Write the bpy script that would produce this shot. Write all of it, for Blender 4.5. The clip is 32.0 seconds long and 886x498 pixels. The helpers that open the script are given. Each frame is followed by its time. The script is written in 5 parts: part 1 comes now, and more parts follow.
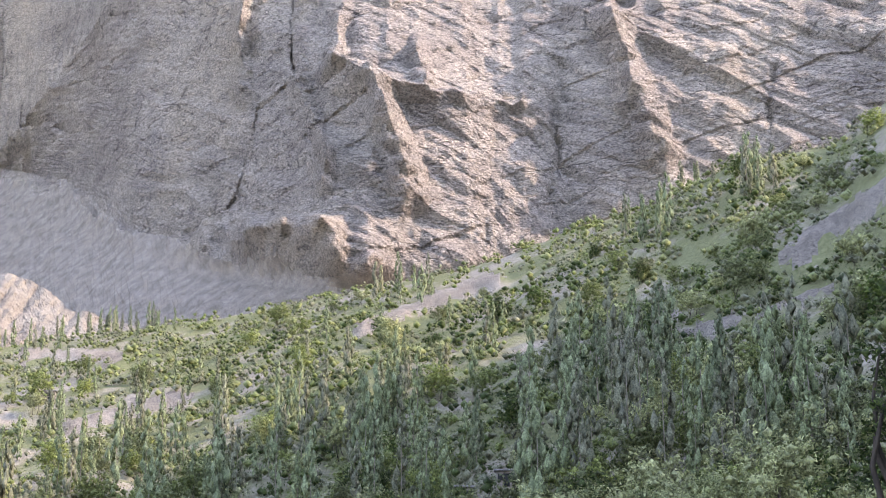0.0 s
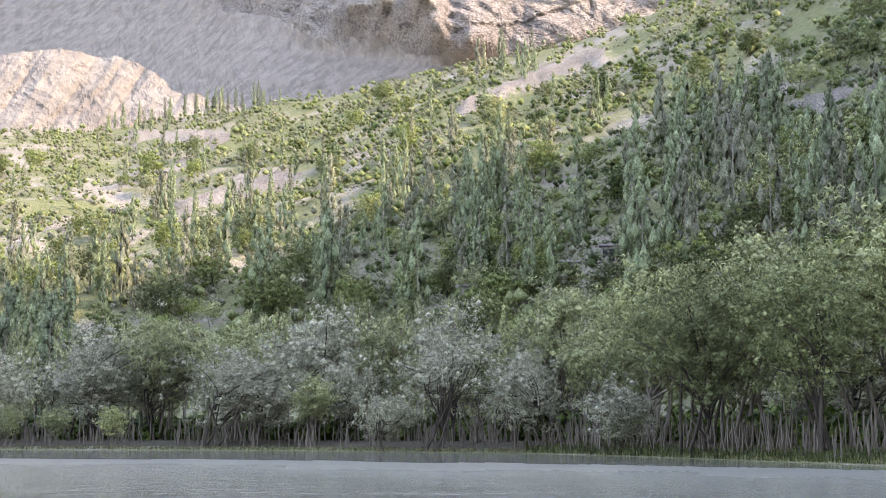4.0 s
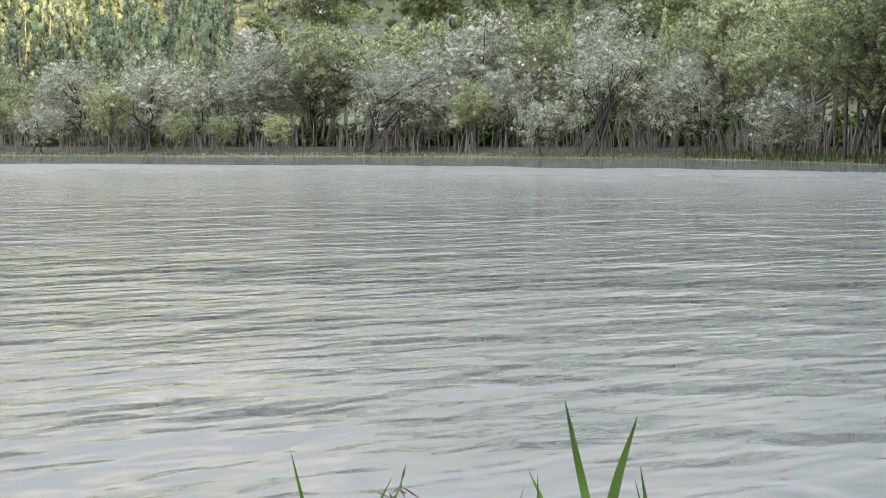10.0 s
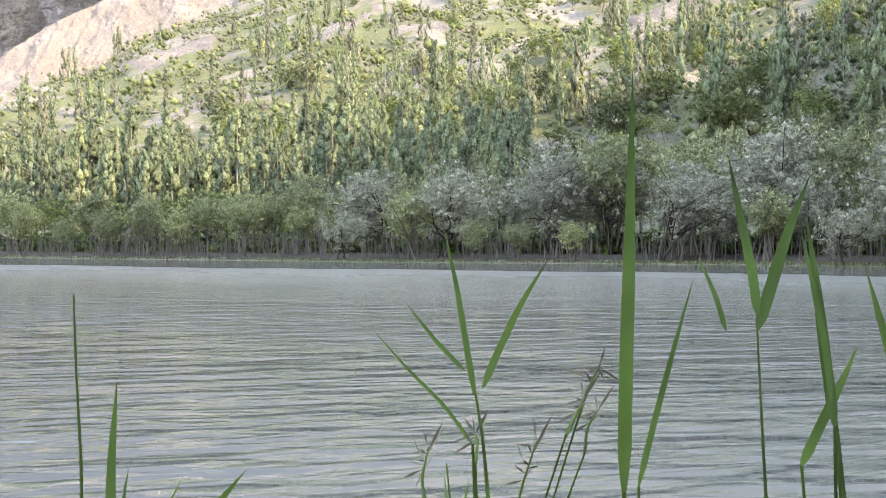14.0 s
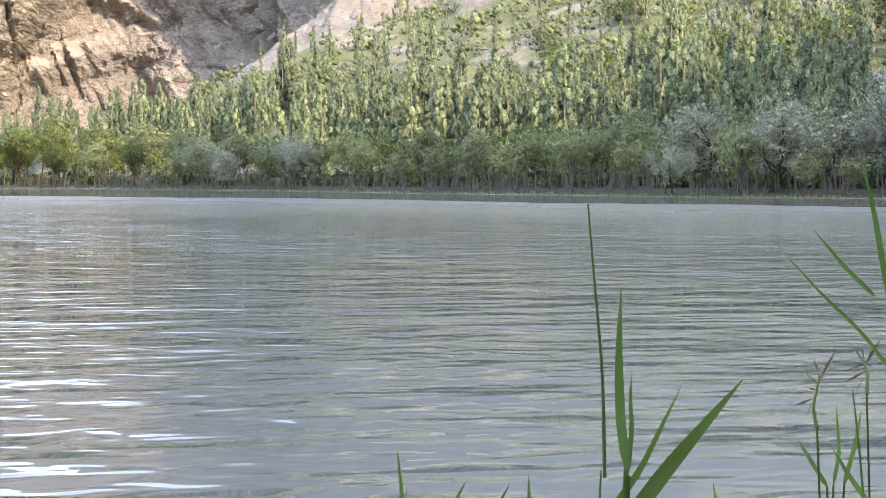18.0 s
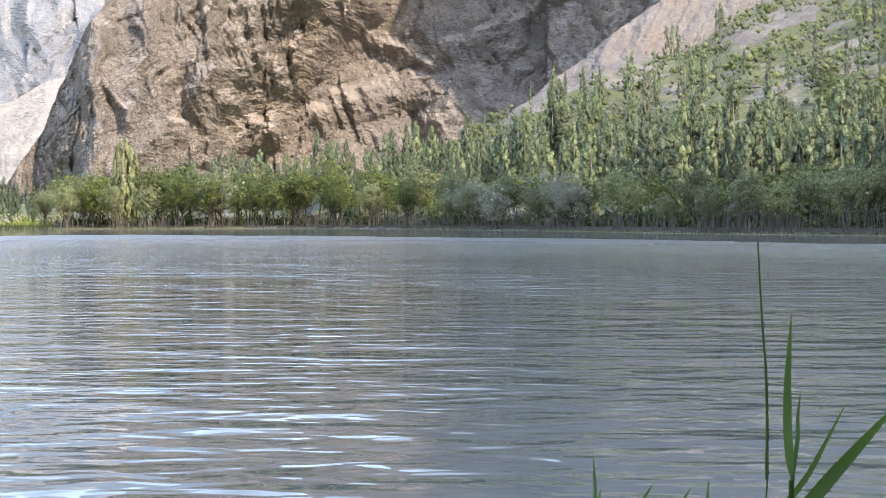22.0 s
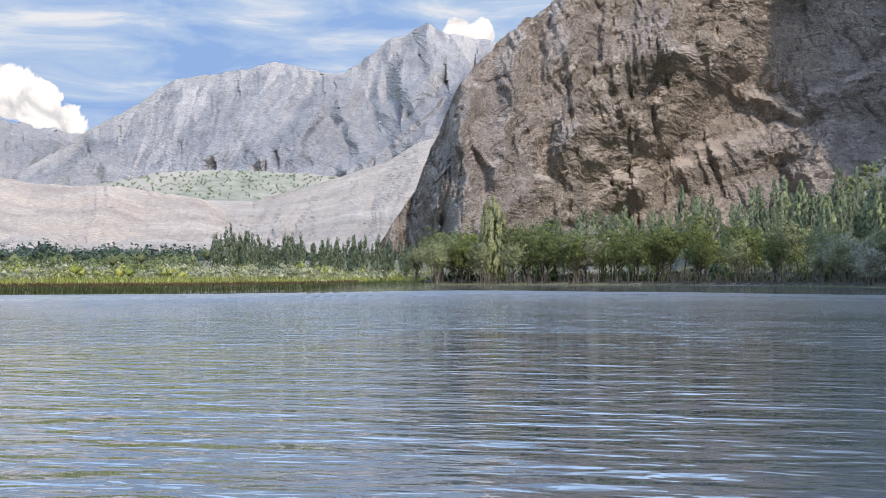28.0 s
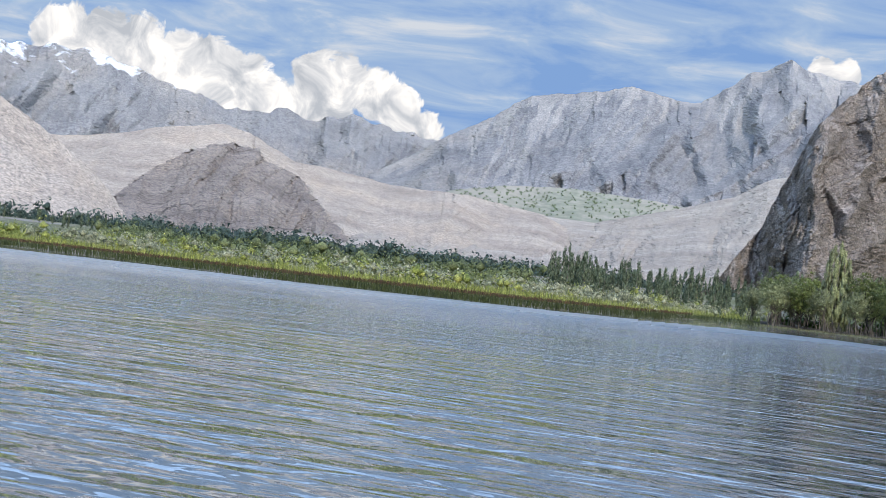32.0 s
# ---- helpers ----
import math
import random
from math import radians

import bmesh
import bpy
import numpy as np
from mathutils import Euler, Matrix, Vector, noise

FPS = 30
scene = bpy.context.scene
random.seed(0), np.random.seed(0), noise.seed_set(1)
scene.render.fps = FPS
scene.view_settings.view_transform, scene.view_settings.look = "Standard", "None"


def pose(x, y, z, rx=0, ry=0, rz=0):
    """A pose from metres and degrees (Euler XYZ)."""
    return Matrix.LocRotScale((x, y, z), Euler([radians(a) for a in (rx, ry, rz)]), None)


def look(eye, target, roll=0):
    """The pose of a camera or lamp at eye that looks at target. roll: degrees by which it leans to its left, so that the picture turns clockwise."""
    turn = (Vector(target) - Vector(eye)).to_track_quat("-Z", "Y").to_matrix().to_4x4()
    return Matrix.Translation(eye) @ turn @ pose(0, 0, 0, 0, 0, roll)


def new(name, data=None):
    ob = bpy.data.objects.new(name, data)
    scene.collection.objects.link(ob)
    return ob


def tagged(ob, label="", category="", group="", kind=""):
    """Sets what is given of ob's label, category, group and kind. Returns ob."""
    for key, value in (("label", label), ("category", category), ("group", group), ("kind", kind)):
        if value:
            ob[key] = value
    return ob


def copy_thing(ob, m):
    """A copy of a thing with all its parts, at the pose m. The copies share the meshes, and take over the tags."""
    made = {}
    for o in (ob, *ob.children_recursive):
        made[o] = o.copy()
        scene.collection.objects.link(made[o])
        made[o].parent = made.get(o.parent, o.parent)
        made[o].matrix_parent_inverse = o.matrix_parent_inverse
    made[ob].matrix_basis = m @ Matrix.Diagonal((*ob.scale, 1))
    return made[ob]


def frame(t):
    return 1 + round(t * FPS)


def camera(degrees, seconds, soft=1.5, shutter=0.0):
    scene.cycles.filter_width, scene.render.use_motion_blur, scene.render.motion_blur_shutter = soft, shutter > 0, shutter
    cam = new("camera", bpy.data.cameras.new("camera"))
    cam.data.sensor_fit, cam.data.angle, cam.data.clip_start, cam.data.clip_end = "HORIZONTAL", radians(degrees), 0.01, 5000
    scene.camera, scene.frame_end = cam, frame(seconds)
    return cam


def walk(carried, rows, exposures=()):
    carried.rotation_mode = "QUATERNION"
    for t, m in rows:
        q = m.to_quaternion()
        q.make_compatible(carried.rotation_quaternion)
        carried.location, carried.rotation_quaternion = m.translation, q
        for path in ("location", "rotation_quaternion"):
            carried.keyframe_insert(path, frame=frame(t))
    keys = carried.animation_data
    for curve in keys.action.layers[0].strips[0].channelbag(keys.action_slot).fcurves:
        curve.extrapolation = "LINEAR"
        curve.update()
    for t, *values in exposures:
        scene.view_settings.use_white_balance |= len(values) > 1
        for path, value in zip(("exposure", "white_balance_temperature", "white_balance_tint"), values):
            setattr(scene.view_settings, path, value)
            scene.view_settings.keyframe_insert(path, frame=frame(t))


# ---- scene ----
cam = camera(32.87, 32.0, soft=0.5)
EYE = 1.7
ROWS = [
    (0.0, 105.190, 0.099, 0.027),
    (0.5, 103.960, 0.085, 0.419),
    (1.0, 102.765, 0.081, 0.956),
    (1.5, 101.811, 0.061, 1.368),
    (2.0, 100.790, 0.062, 1.793),
    (2.5, 99.525, 0.066, 2.426),
    (3.0, 98.501, 0.043, 2.973),
    (3.5, 97.602, 0.052, 3.523),
    (5.5, 94.768, 0.012, 5.593),
    (6.0, 94.399, 0.024, 6.217),
    (6.5, 93.345, 0.043, 7.003),
    (7.0, 92.479, 0.068, 7.330),
    (7.5, 92.033, 0.041, 7.520),
    (8.0, 90.638, 0.074, 8.398),
    (8.5, 88.942, 0.089, 8.709),
    (9.0, 88.592, 0.074, 8.775),
    (9.5, 87.519, 0.016, 9.776),
    (10.0, 85.551, 0.239, 10.075),
    (10.5, 84.508, 0.224, 10.509),
    (11.0, 87.497, -1.272, 12.122),
    (11.5, 91.012, -0.177, 14.047),
    (12.0, 91.729, 0.072, 15.500),
    (12.5, 91.419, 0.067, 16.640),
    (13.0, 90.758, 0.074, 18.230),
    (13.5, 90.173, 0.135, 19.686),
    (14.0, 89.741, 0.075, 21.294),
    (14.5, 89.430, 0.089, 23.237),
    (16.5, 88.345, 0.184, 29.157),
    (17.0, 88.075, 0.176, 30.543),
    (17.5, 87.657, 0.158, 32.257),
    (18.0, 87.285, 0.146, 33.708),
    (18.5, 86.960, 0.177, 35.161),
    (19.0, 86.704, 0.084, 36.605),
    (19.5, 86.563, 0.022, 37.781),
    (20.0, 86.734, 0.088, 38.941),
    (20.5, 87.349, 0.190, 40.305),
    (21.0, 87.915, 0.230, 41.213),
    (21.5, 88.439, 0.194, 42.506),
    (22.0, 88.846, 0.207, 43.940),
    (22.5, 89.191, 0.244, 45.302),
    (23.0, 89.446, 0.222, 46.374),
    (23.5, 89.561, 0.240, 47.354),
    (24.0, 89.428, 0.235, 48.702),
    (24.5, 89.332, 0.247, 49.950),
    (25.0, 89.430, 0.238, 51.355),
    (25.5, 89.289, -0.899, 52.493),
    (27.5, 90.860, 0.062, 56.484),
    (28.0, 91.030, 0.153, 57.777),
    (28.5, 90.933, 0.175, 59.109),
    (29.0, 90.514, -1.799, 60.992),
    (29.5, 90.217, -3.561, 62.242),
    (30.0, 90.052, -4.588, 63.657),
    (30.5, 90.092, -5.128, 65.490),
    (31.0, 90.375, -5.536, 67.337),
    (31.5, 90.869, -6.003, 69.084),
    (32.0, 91.234, -6.360, 70.489),
]

SWAY = ((0, 9.5, 10.5, 11.5, 12, 13, 14, 16.5, 17, 18, 19, 20, 21, 22, 23, 32), (-0.033, -0.033, -0.035, -0.005, 0.003, 0.006, 0.0143, -0.0104, -0.008, -0.0121, 0.0103, 0.0215, 0.0288, 0.03, 0.0326, 0.036),
        (-0.084, -0.084, -0.083, -0.067, -0.03, -0.012, -0.0488, -0.0629, -0.0647, -0.0715, -0.0884, -0.096, -0.1039, -0.1017, -0.0943, -0.095), (0.141, 0.141, 0.139, 0.092, 0.055, 0.004, -0.0004, -0.0026, -0.0027, -0.0049, -0.0055, -0.0051, -0.0058, -0.0047, -0.0041, -0.004))
walk(cam, [(t, pose(*(float(np.interp(t, SWAY[0], c)) for c in SWAY[1:3]), EYE + float(np.interp(t, SWAY[0], SWAY[3])), rx, ry, rz)) for t, rx, ry, rz in ROWS],
     exposures=((0.0, 3.42, 9700, 22), (6.0, 3.85, 10900, 21), (9.5, 3.95, 12000, 20), (10.2, 4.20, 13000, 18), (10.7, 4.5, 12800, 18), (11.1, 4.48, 12600, 18), (11.5, 4.10, 11900, 18), (12.0, 3.85, 11200, 18), (14.0, 3.78, 10700, 17),
                (19.0, 3.45, 9900, 16), (22.0, 3.02, 9000, 15), (25.0, 2.64, 8300, 14), (28.0, 2.34, 7800, 14), (32.0, 2.08, 7200, 11)))


# ---- light ----
SUN_AZ, SUN_EL = -97.0, 33.0
world = bpy.data.worlds.new("sky")
scene.world = world
world.use_nodes = True
wn = world.node_tree
sky = wn.nodes.new("ShaderNodeTexSky")
sky.sky_type, sky.sun_disc = "NISHITA", False
sky.sun_elevation, sky.sun_rotation = radians(SUN_EL), radians(-SUN_AZ)
sky.altitude, sky.dust_density, sky.ozone_density = 2300, 1.2, 1.2
wn.links.new(sky.outputs[0], wn.nodes["Background"].inputs[0])
wn.nodes["Background"].inputs[1].default_value = 0.15
sun = new("sun", bpy.data.lights.new("sun", "SUN"))
sun.data.energy, sun.data.angle, sun.data.color = 0.74, radians(0.55), (1.0, 0.985, 0.955)
sa, se = radians(SUN_AZ), radians(SUN_EL)
sun.matrix_basis = look((0, 0, 50), Vector((0, 0, 50)) - Vector((-math.sin(sa) * math.cos(se), math.cos(sa) * math.cos(se), math.sin(se))))


# ---- numeric helpers ----
def _grad(ix, iy, iz, fx, fy, fz):
    h = (ix * 374761393 + iy * 668265263 + iz * 1274126177).astype(np.int64) & 0x7FFFFFFF
    h = ((h ^ (h >> 13)) * 1274126177) & 0x7FFFFFFF
    h = h ^ (h >> 16)
    return ((h & 1023) / 511.5 - 1) * fx + (((h >> 10) & 1023) / 511.5 - 1) * fy + (((h >> 20) & 1023) / 511.5 - 1) * fz


def pn(x, y, z=0.0):
    """Gradient noise, about -1 to 1."""
    x, y, z = np.broadcast_arrays(np.asarray(x, float), np.asarray(y, float), np.asarray(z, float))
    ix, iy, iz = np.floor(x).astype(np.int64), np.floor(y).astype(np.int64), np.floor(z).astype(np.int64)
    fx, fy, fz = x - ix, y - iy, z - iz
    u, v, w = (f * f * f * (f * (f * 6 - 15) + 10) for f in (fx, fy, fz))
    out = 0.0
    for a in (0, 1):
        for b in (0, 1):
            for c in (0, 1):
                k = (u if a else 1 - u) * (v if b else 1 - v) * (w if c else 1 - w)
                out = out + k * _grad(ix + a, iy + b, iz + c, fx - a, fy - b, fz - c)
    return out * 1.2


def fbm(x, y, z=0.0, octaves=4):
    return sum(pn(x * 2**k, y * 2**k, z + 7.3 * k) * 0.5**k for k in range(octaves))


def ridged(x, y, z=0.0, octaves=4):
    return sum((1 - 2 * np.abs(pn(x * 2**k, y * 2**k, z + 5.1 * k))) * 0.5**k for k in range(octaves))


def folds(x, z, seed, octaves=4, gain=0.5):
    """Sharp ribs and sharp gullies that run up a face, branching and uneven, about -1 to 1."""
    out = 0.0
    for k in range(octaves):
        f = 2.0**k
        q = x * f + 0.45 * fbm(x * f * 0.45, z * f * 0.6, seed + 3.7 * k, 3)
        tri = 2 * np.abs(2 * (q - np.floor(q + 0.5))) - 1
        out = out + tri * gain**k * np.clip(0.7 + 0.9 * pn(x * f * 0.45, z * f * 0.45, seed + 11.0 + k), 0.1, 1.5)
    return out


def smooth(x, a, b):
    t = np.clip((x - a) / (b - a), 0, 1)
    return t * t * (3 - 2 * t)


def polar(az, r, z):
    a = np.radians(az)
    return np.stack(np.broadcast_arrays(-r * np.sin(a), r * np.cos(a), z), -1)


def mesh_of(name, verts, faces, mats, smooth_faces=True, slots=None):
    """A mesh from arrays: verts (n, 3), faces (m, 3 or 4)."""
    me = bpy.data.meshes.new(name)
    verts, faces = np.asarray(verts, np.float32), np.asarray(faces, np.int32)
    m, k = faces.shape
    me.vertices.add(len(verts))
    me.vertices.foreach_set("co", verts.ravel())
    me.loops.add(m * k)
    me.loops.foreach_set("vertex_index", faces.ravel())
    me.polygons.add(m)
    me.polygons.foreach_set("loop_start", np.arange(0, m * k, k, dtype=np.int32))
    me.polygons.foreach_set("use_smooth", np.full(m, smooth_faces))
    for mat in mats if isinstance(mats, (list, tuple)) else [mats]:
        me.materials.append(mat)
    if slots is not None:
        me.polygons.foreach_set("material_index", np.asarray(slots, np.int32))
    me.update(calc_edges=True)
    return me


def grid_faces(n, m):
    i = np.arange(n * m).reshape(n, m)
    return np.stack([i[:-1, :-1], i[:-1, 1:], i[1:, 1:], i[1:, :-1]], -1).reshape(-1, 4)


def tube(points, radii, sides=6):
    """Verts and quad faces of a tapered tube along points."""
    p = np.asarray(points, float)
    n = len(p)
    d = np.gradient(p, axis=0)
    d /= np.linalg.norm(d, axis=1)[:, None] + 1e-9
    u = np.cross(d, (0.31, 0.95, 0.05))
    u /= np.linalg.norm(u, axis=1)[:, None]
    v = np.cross(d, u)
    a = np.arange(sides) * 2 * math.pi / sides
    ring = u[:, None] * np.cos(a)[None, :, None] + v[:, None] * np.sin(a)[None, :, None]
    verts = (p[:, None] + ring * np.asarray(radii)[:, None, None]).reshape(-1, 3)
    i = np.arange(n * sides).reshape(n, sides)
    f = np.stack([i[:-1], np.roll(i[:-1], -1, 1), np.roll(i[1:], -1, 1), i[1:]], -1).reshape(-1, 4)
    return verts, f


def joined(pieces):
    vs, fs, k = [], [], 0
    for v, f in pieces:
        vs.append(v), fs.append(f + k)
        k += len(v)
    return np.concatenate(vs), np.concatenate(fs)


def shade_as_volume(me, normals):
    """Leaves take the light as the rounded clump that they belong to."""
    me.normals_split_custom_set_from_vertices(np.ascontiguousarray(normals, np.float32))
    return me


def part(name, me, parent, label=""):
    ob = new(name, me)
    ob.parent = parent
    return tagged(ob, label)


# ---- materials ----
def nodes_of(name, rough=0.9):
    m = bpy.data.materials.new(name)
    m.use_nodes = True
    b = m.node_tree.nodes["Principled BSDF"]
    b.inputs["Roughness"].default_value = rough
    b.inputs["Specular IOR Level"].default_value = 0.25
    return m, m.node_tree, b


def noise_node(nt, scale, detail=6, rough=0.6, stretch=(1, 1, 1), coord="Object", distort=0.0, turn=0.0):
    tc = nt.nodes.new("ShaderNodeTexCoord")
    mp = nt.nodes.new("ShaderNodeMapping")
    mp.inputs["Scale"].default_value = stretch
    n = nt.nodes.new("ShaderNodeTexNoise")
    n.inputs["Scale"].default_value, n.inputs["Detail"].default_value = scale, detail
    n.inputs["Roughness"].default_value, n.inputs["Distortion"].default_value = rough, distort
    at = tc.outputs[coord]
    if turn:
        tm = nt.nodes.new("ShaderNodeMapping")
        tm.inputs["Rotation"].default_value = (0, 0, radians(turn))
        nt.links.new(at, tm.inputs[0])
        at = tm.outputs[0]
    nt.links.new(at, mp.inputs[0])
    nt.links.new(mp.outputs[0], n.inputs["Vector"])
    return n.outputs["Fac"]


def ramp(nt, fac, stops):
    r = nt.nodes.new("ShaderNodeValToRGB")
    e = r.color_ramp.elements
    while len(e) < len(stops):
        e.new(0.5)
    for el, (p, c) in zip(e, stops):
        el.position, el.color = p, (*c, 1)
    nt.links.new(fac, r.inputs[0])
    return r.outputs[0]


def mixed(nt, fac, a, b, mode="MIX"):
    m = nt.nodes.new("ShaderNodeMix")
    m.data_type, m.blend_type = "RGBA", mode
    for s, v in ((m.inputs["Factor"], fac), (m.inputs["A"], a), (m.inputs["B"], b)):
        if isinstance(v, (int, float)):
            s.default_value = v
        elif isinstance(v, tuple):
            s.default_value = (*v, 1)
        else:
            nt.links.new(v, s)
    return m.outputs["Result"]


def bumped(nt, b, fac, strength, distance):
    n = nt.nodes.new("ShaderNodeBump")
    n.inputs["Strength"].default_value, n.inputs["Distance"].default_value = strength, distance
    nt.links.new(fac, n.inputs["Height"])
    nt.links.new(n.outputs[0], b.inputs["Normal"])


def crack_lines(nt, size, rough, width, stretch, turn):
    """Thin dark joints between blocks, bent and broken; 1 on the rock, 0 in the joint."""
    tc, mp, vo = nt.nodes.new("ShaderNodeTexCoord"), nt.nodes.new("ShaderNodeMapping"), nt.nodes.new("ShaderNodeTexVoronoi")
    mp.inputs["Scale"].default_value, mp.inputs["Rotation"].default_value = stretch, turn
    vo.feature = "DISTANCE_TO_EDGE"
    vo.inputs["Scale"].default_value = 1.0 / size
    warp, scl = nt.nodes.new("ShaderNodeTexNoise"), nt.nodes.new("ShaderNodeVectorMath")
    warp.inputs["Scale"].default_value, warp.inputs["Detail"].default_value = 0.6 / size, 6
    scl.operation = "MULTIPLY_ADD"
    scl.inputs[1].default_value = (rough * size,) * 3
    nt.links.new(tc.outputs["Object"], warp.inputs["Vector"])
    nt.links.new(warp.outputs["Color"], scl.inputs[0])
    nt.links.new(tc.outputs["Object"], scl.inputs[2])
    nt.links.new(scl.outputs[0], mp.inputs[0])
    nt.links.new(mp.outputs[0], vo.inputs["Vector"])
    line = ramp(nt, vo.outputs["Distance"], ((0.0, (0.12, 0.12, 0.14)), (width, (1, 1, 1))))
    patchy = noise_node(nt, 0.35 / size, 4, 0.65)
    return mixed(nt, ramp(nt, patchy, ((0.46, (1, 1, 1)), (0.64, (0, 0, 0)))), line, (1.0, 1.0, 1.0))


def rock(name, dark, light, warm, size, bump=1.0, strata=(1, 1, 2.2), cracks=0.0, grain=1.0):
    """Bare rock: mottled at several scales, stained in bands, bedded and cracked."""
    m, nt, b = nodes_of(name, 0.92)
    big = noise_node(nt, 1.0 / size, 5, 0.6, strata)
    fine = noise_node(nt, 14.0 / size, 9, 0.78, (1, 1, 1.5), distort=0.8)
    speck = noise_node(nt, 55.0 * grain / size, 6, 0.75, (0.8, 0.8, 1.5), distort=0.5)
    stain = noise_node(nt, 0.45 / size, 4, 0.6, (1.4, 1.4, 0.35))
    c = mixed(nt, ramp(nt, big, ((0.35, (0, 0, 0)), (0.65, (1, 1, 1)))), dark, light)
    c = mixed(nt, ramp(nt, stain, ((0.5, (0, 0, 0)), (0.68, (0.75, 0.75, 0.75)))), c, warm)
    c = mixed(nt, 0.8, c, ramp(nt, fine, ((0.34, (0.5, 0.5, 0.53)), (0.5, (0.98, 0.98, 0.98)), (0.68, (1.3, 1.27, 1.22)))), "MULTIPLY")
    c = mixed(nt, 0.9, c, ramp(nt, speck, ((0.36, (0.2, 0.2, 0.23)), (0.47, (0.95, 0.95, 0.95)), (0.62, (1.65, 1.6, 1.52)))), "MULTIPLY")
    height = fine
    if cracks:
        for k, (scale, wide, deep) in enumerate(((cracks, 0.035, 0.75), (cracks * 0.4, 0.05, 0.6), (cracks * 0.15, 0.07, 0.5))):
            line = crack_lines(nt, scale, 1.6, wide, (0.3, 0.3, 1.0), (0.25 - 0.5 * k, 0.5 - 0.15 * k, 0.4 * k))
            c = mixed(nt, deep, c, line, "MULTIPLY")
            height = mixed(nt, 0.6, height, line, "MULTIPLY")
    nt.links.new(c, b.inputs["Base Color"])
    bumped(nt, b, height, 1.0 * bump, size * 0.09)
    return m


def leaf(name, base, tip, vary=0.35, through_light=0.3, grain=4.0):
    """Leaves: each tuft its own tone, each plant its own cast, and light comes through."""
    m, nt, b = nodes_of(name, 0.6)
    geo = nt.nodes.new("ShaderNodeNewGeometry")
    info = nt.nodes.new("ShaderNodeObjectInfo")
    c = mixed(nt, geo.outputs["Random Per Island"], base, tip)
    tone = ramp(nt, info.outputs["Random"], ((0.0, (1 - vary,) * 3), (0.5, (1.0, 1.0, 1.0)), (1.0, (1 + vary, 1 + vary * 0.9, 1 + vary * 0.4))))
    c = mixed(nt, 1.0, c, tone, "MULTIPLY")
    c = mixed(nt, 1.0, c, ramp(nt, noise_node(nt, 1.6, 4, 0.75), ((0.36, (0.72, 0.74, 0.72)), (0.64, (1.25, 1.24, 1.2)))), "MULTIPLY")
    # fine random leaf tone, which also paints small shadows between leaves
    c = mixed(nt, 1.0, c, ramp(nt, noise_node(nt, grain, 4, 0.85), ((0.38, (0.34, 0.36, 0.34)), (0.5, (0.98, 0.98, 0.98)), (0.62, (1.65, 1.6, 1.55)))), "MULTIPLY")
    nt.links.new(c, b.inputs["Base Color"])
    tr = nt.nodes.new("ShaderNodeBsdfTranslucent")
    nt.links.new(c, tr.inputs[0])
    mx = nt.nodes.new("ShaderNodeMixShader")
    mx.inputs[0].default_value = through_light
    nt.links.new(b.outputs[0], mx.inputs[1])
    nt.links.new(tr.outputs[0], mx.inputs[2])
    nt.links.new(mx.outputs[0], nt.nodes["Material Output"].inputs[0])
    return m


def bark(name, a, c):
    m, nt, b = nodes_of(name, 0.9)
    f = noise_node(nt, 3.0, 6, 0.7, (1, 1, 0.25))
    nt.links.new(ramp(nt, f, ((0.3, a), (0.7, c))), b.inputs["Base Color"])
    bumped(nt, b, f, 0.6, 0.03)
    return m


CLIFF = rock("cliff_rock", (0.31, 0.272, 0.257), (0.45, 0.40, 0.37), (0.47, 0.40, 0.34), 60.0, 1.0, (1, 1, 2.2), 15.0)
SCREE = rock("scree_gravel", (0.17, 0.148, 0.135), (0.29, 0.257, 0.235), (0.28, 0.24, 0.21), 6.0, 1.0, (1, 1, 1))
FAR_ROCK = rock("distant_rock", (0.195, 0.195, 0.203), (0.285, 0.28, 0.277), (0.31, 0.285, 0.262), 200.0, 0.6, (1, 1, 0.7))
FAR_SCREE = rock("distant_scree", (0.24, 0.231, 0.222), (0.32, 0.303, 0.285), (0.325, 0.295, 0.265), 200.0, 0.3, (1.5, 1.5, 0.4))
DUST = rock("ledge_dust", (0.265, 0.235, 0.215), (0.355, 0.315, 0.287), (0.36, 0.305, 0.26), 20.0, 0.5, (1, 1, 1))
CLAY = rock("pale_clay", (0.19, 0.17, 0.155), (0.30, 0.275, 0.25), (0.28, 0.235, 0.205), 22.0, 0.8, (1, 1, 1))
HILL = rock("brown_hill", (0.31, 0.255, 0.208), (0.45, 0.38, 0.31), (0.46, 0.37, 0.285), 100.0, 0.5, (1, 1, 0.8))
BENCH = rock("bench_sand", (0.30, 0.26, 0.215), (0.43, 0.375, 0.315), (0.41, 0.34, 0.27), 90.0, 0.5, (1, 1, 1))
CLIFF_EAST = rock("brown_cliff_rock", (0.315, 0.277, 0.25), (0.46, 0.405, 0.365), (0.47, 0.40, 0.335), 60.0, 1.0, (1, 1, 2.2), 13.0)
# the hill rock darkened: shadow on the hill's face put into colour
HILL_SHADED = rock("brown_hill_shaded", (0.225, 0.185, 0.157), (0.32, 0.268, 0.225), (0.335, 0.27, 0.215), 120.0, 0.6, (1.4, 1.4, 0.5), 40.0)
FAN = rock("fan_gravel", (0.36, 0.30, 0.245), (0.45, 0.385, 0.32), (0.43, 0.355, 0.285), 120.0, 0.3, (1, 1, 0.4))
LEAF_SILVER = leaf("silver_leaves", (0.31, 0.315, 0.245), (0.45, 0.455, 0.36), 0.15)
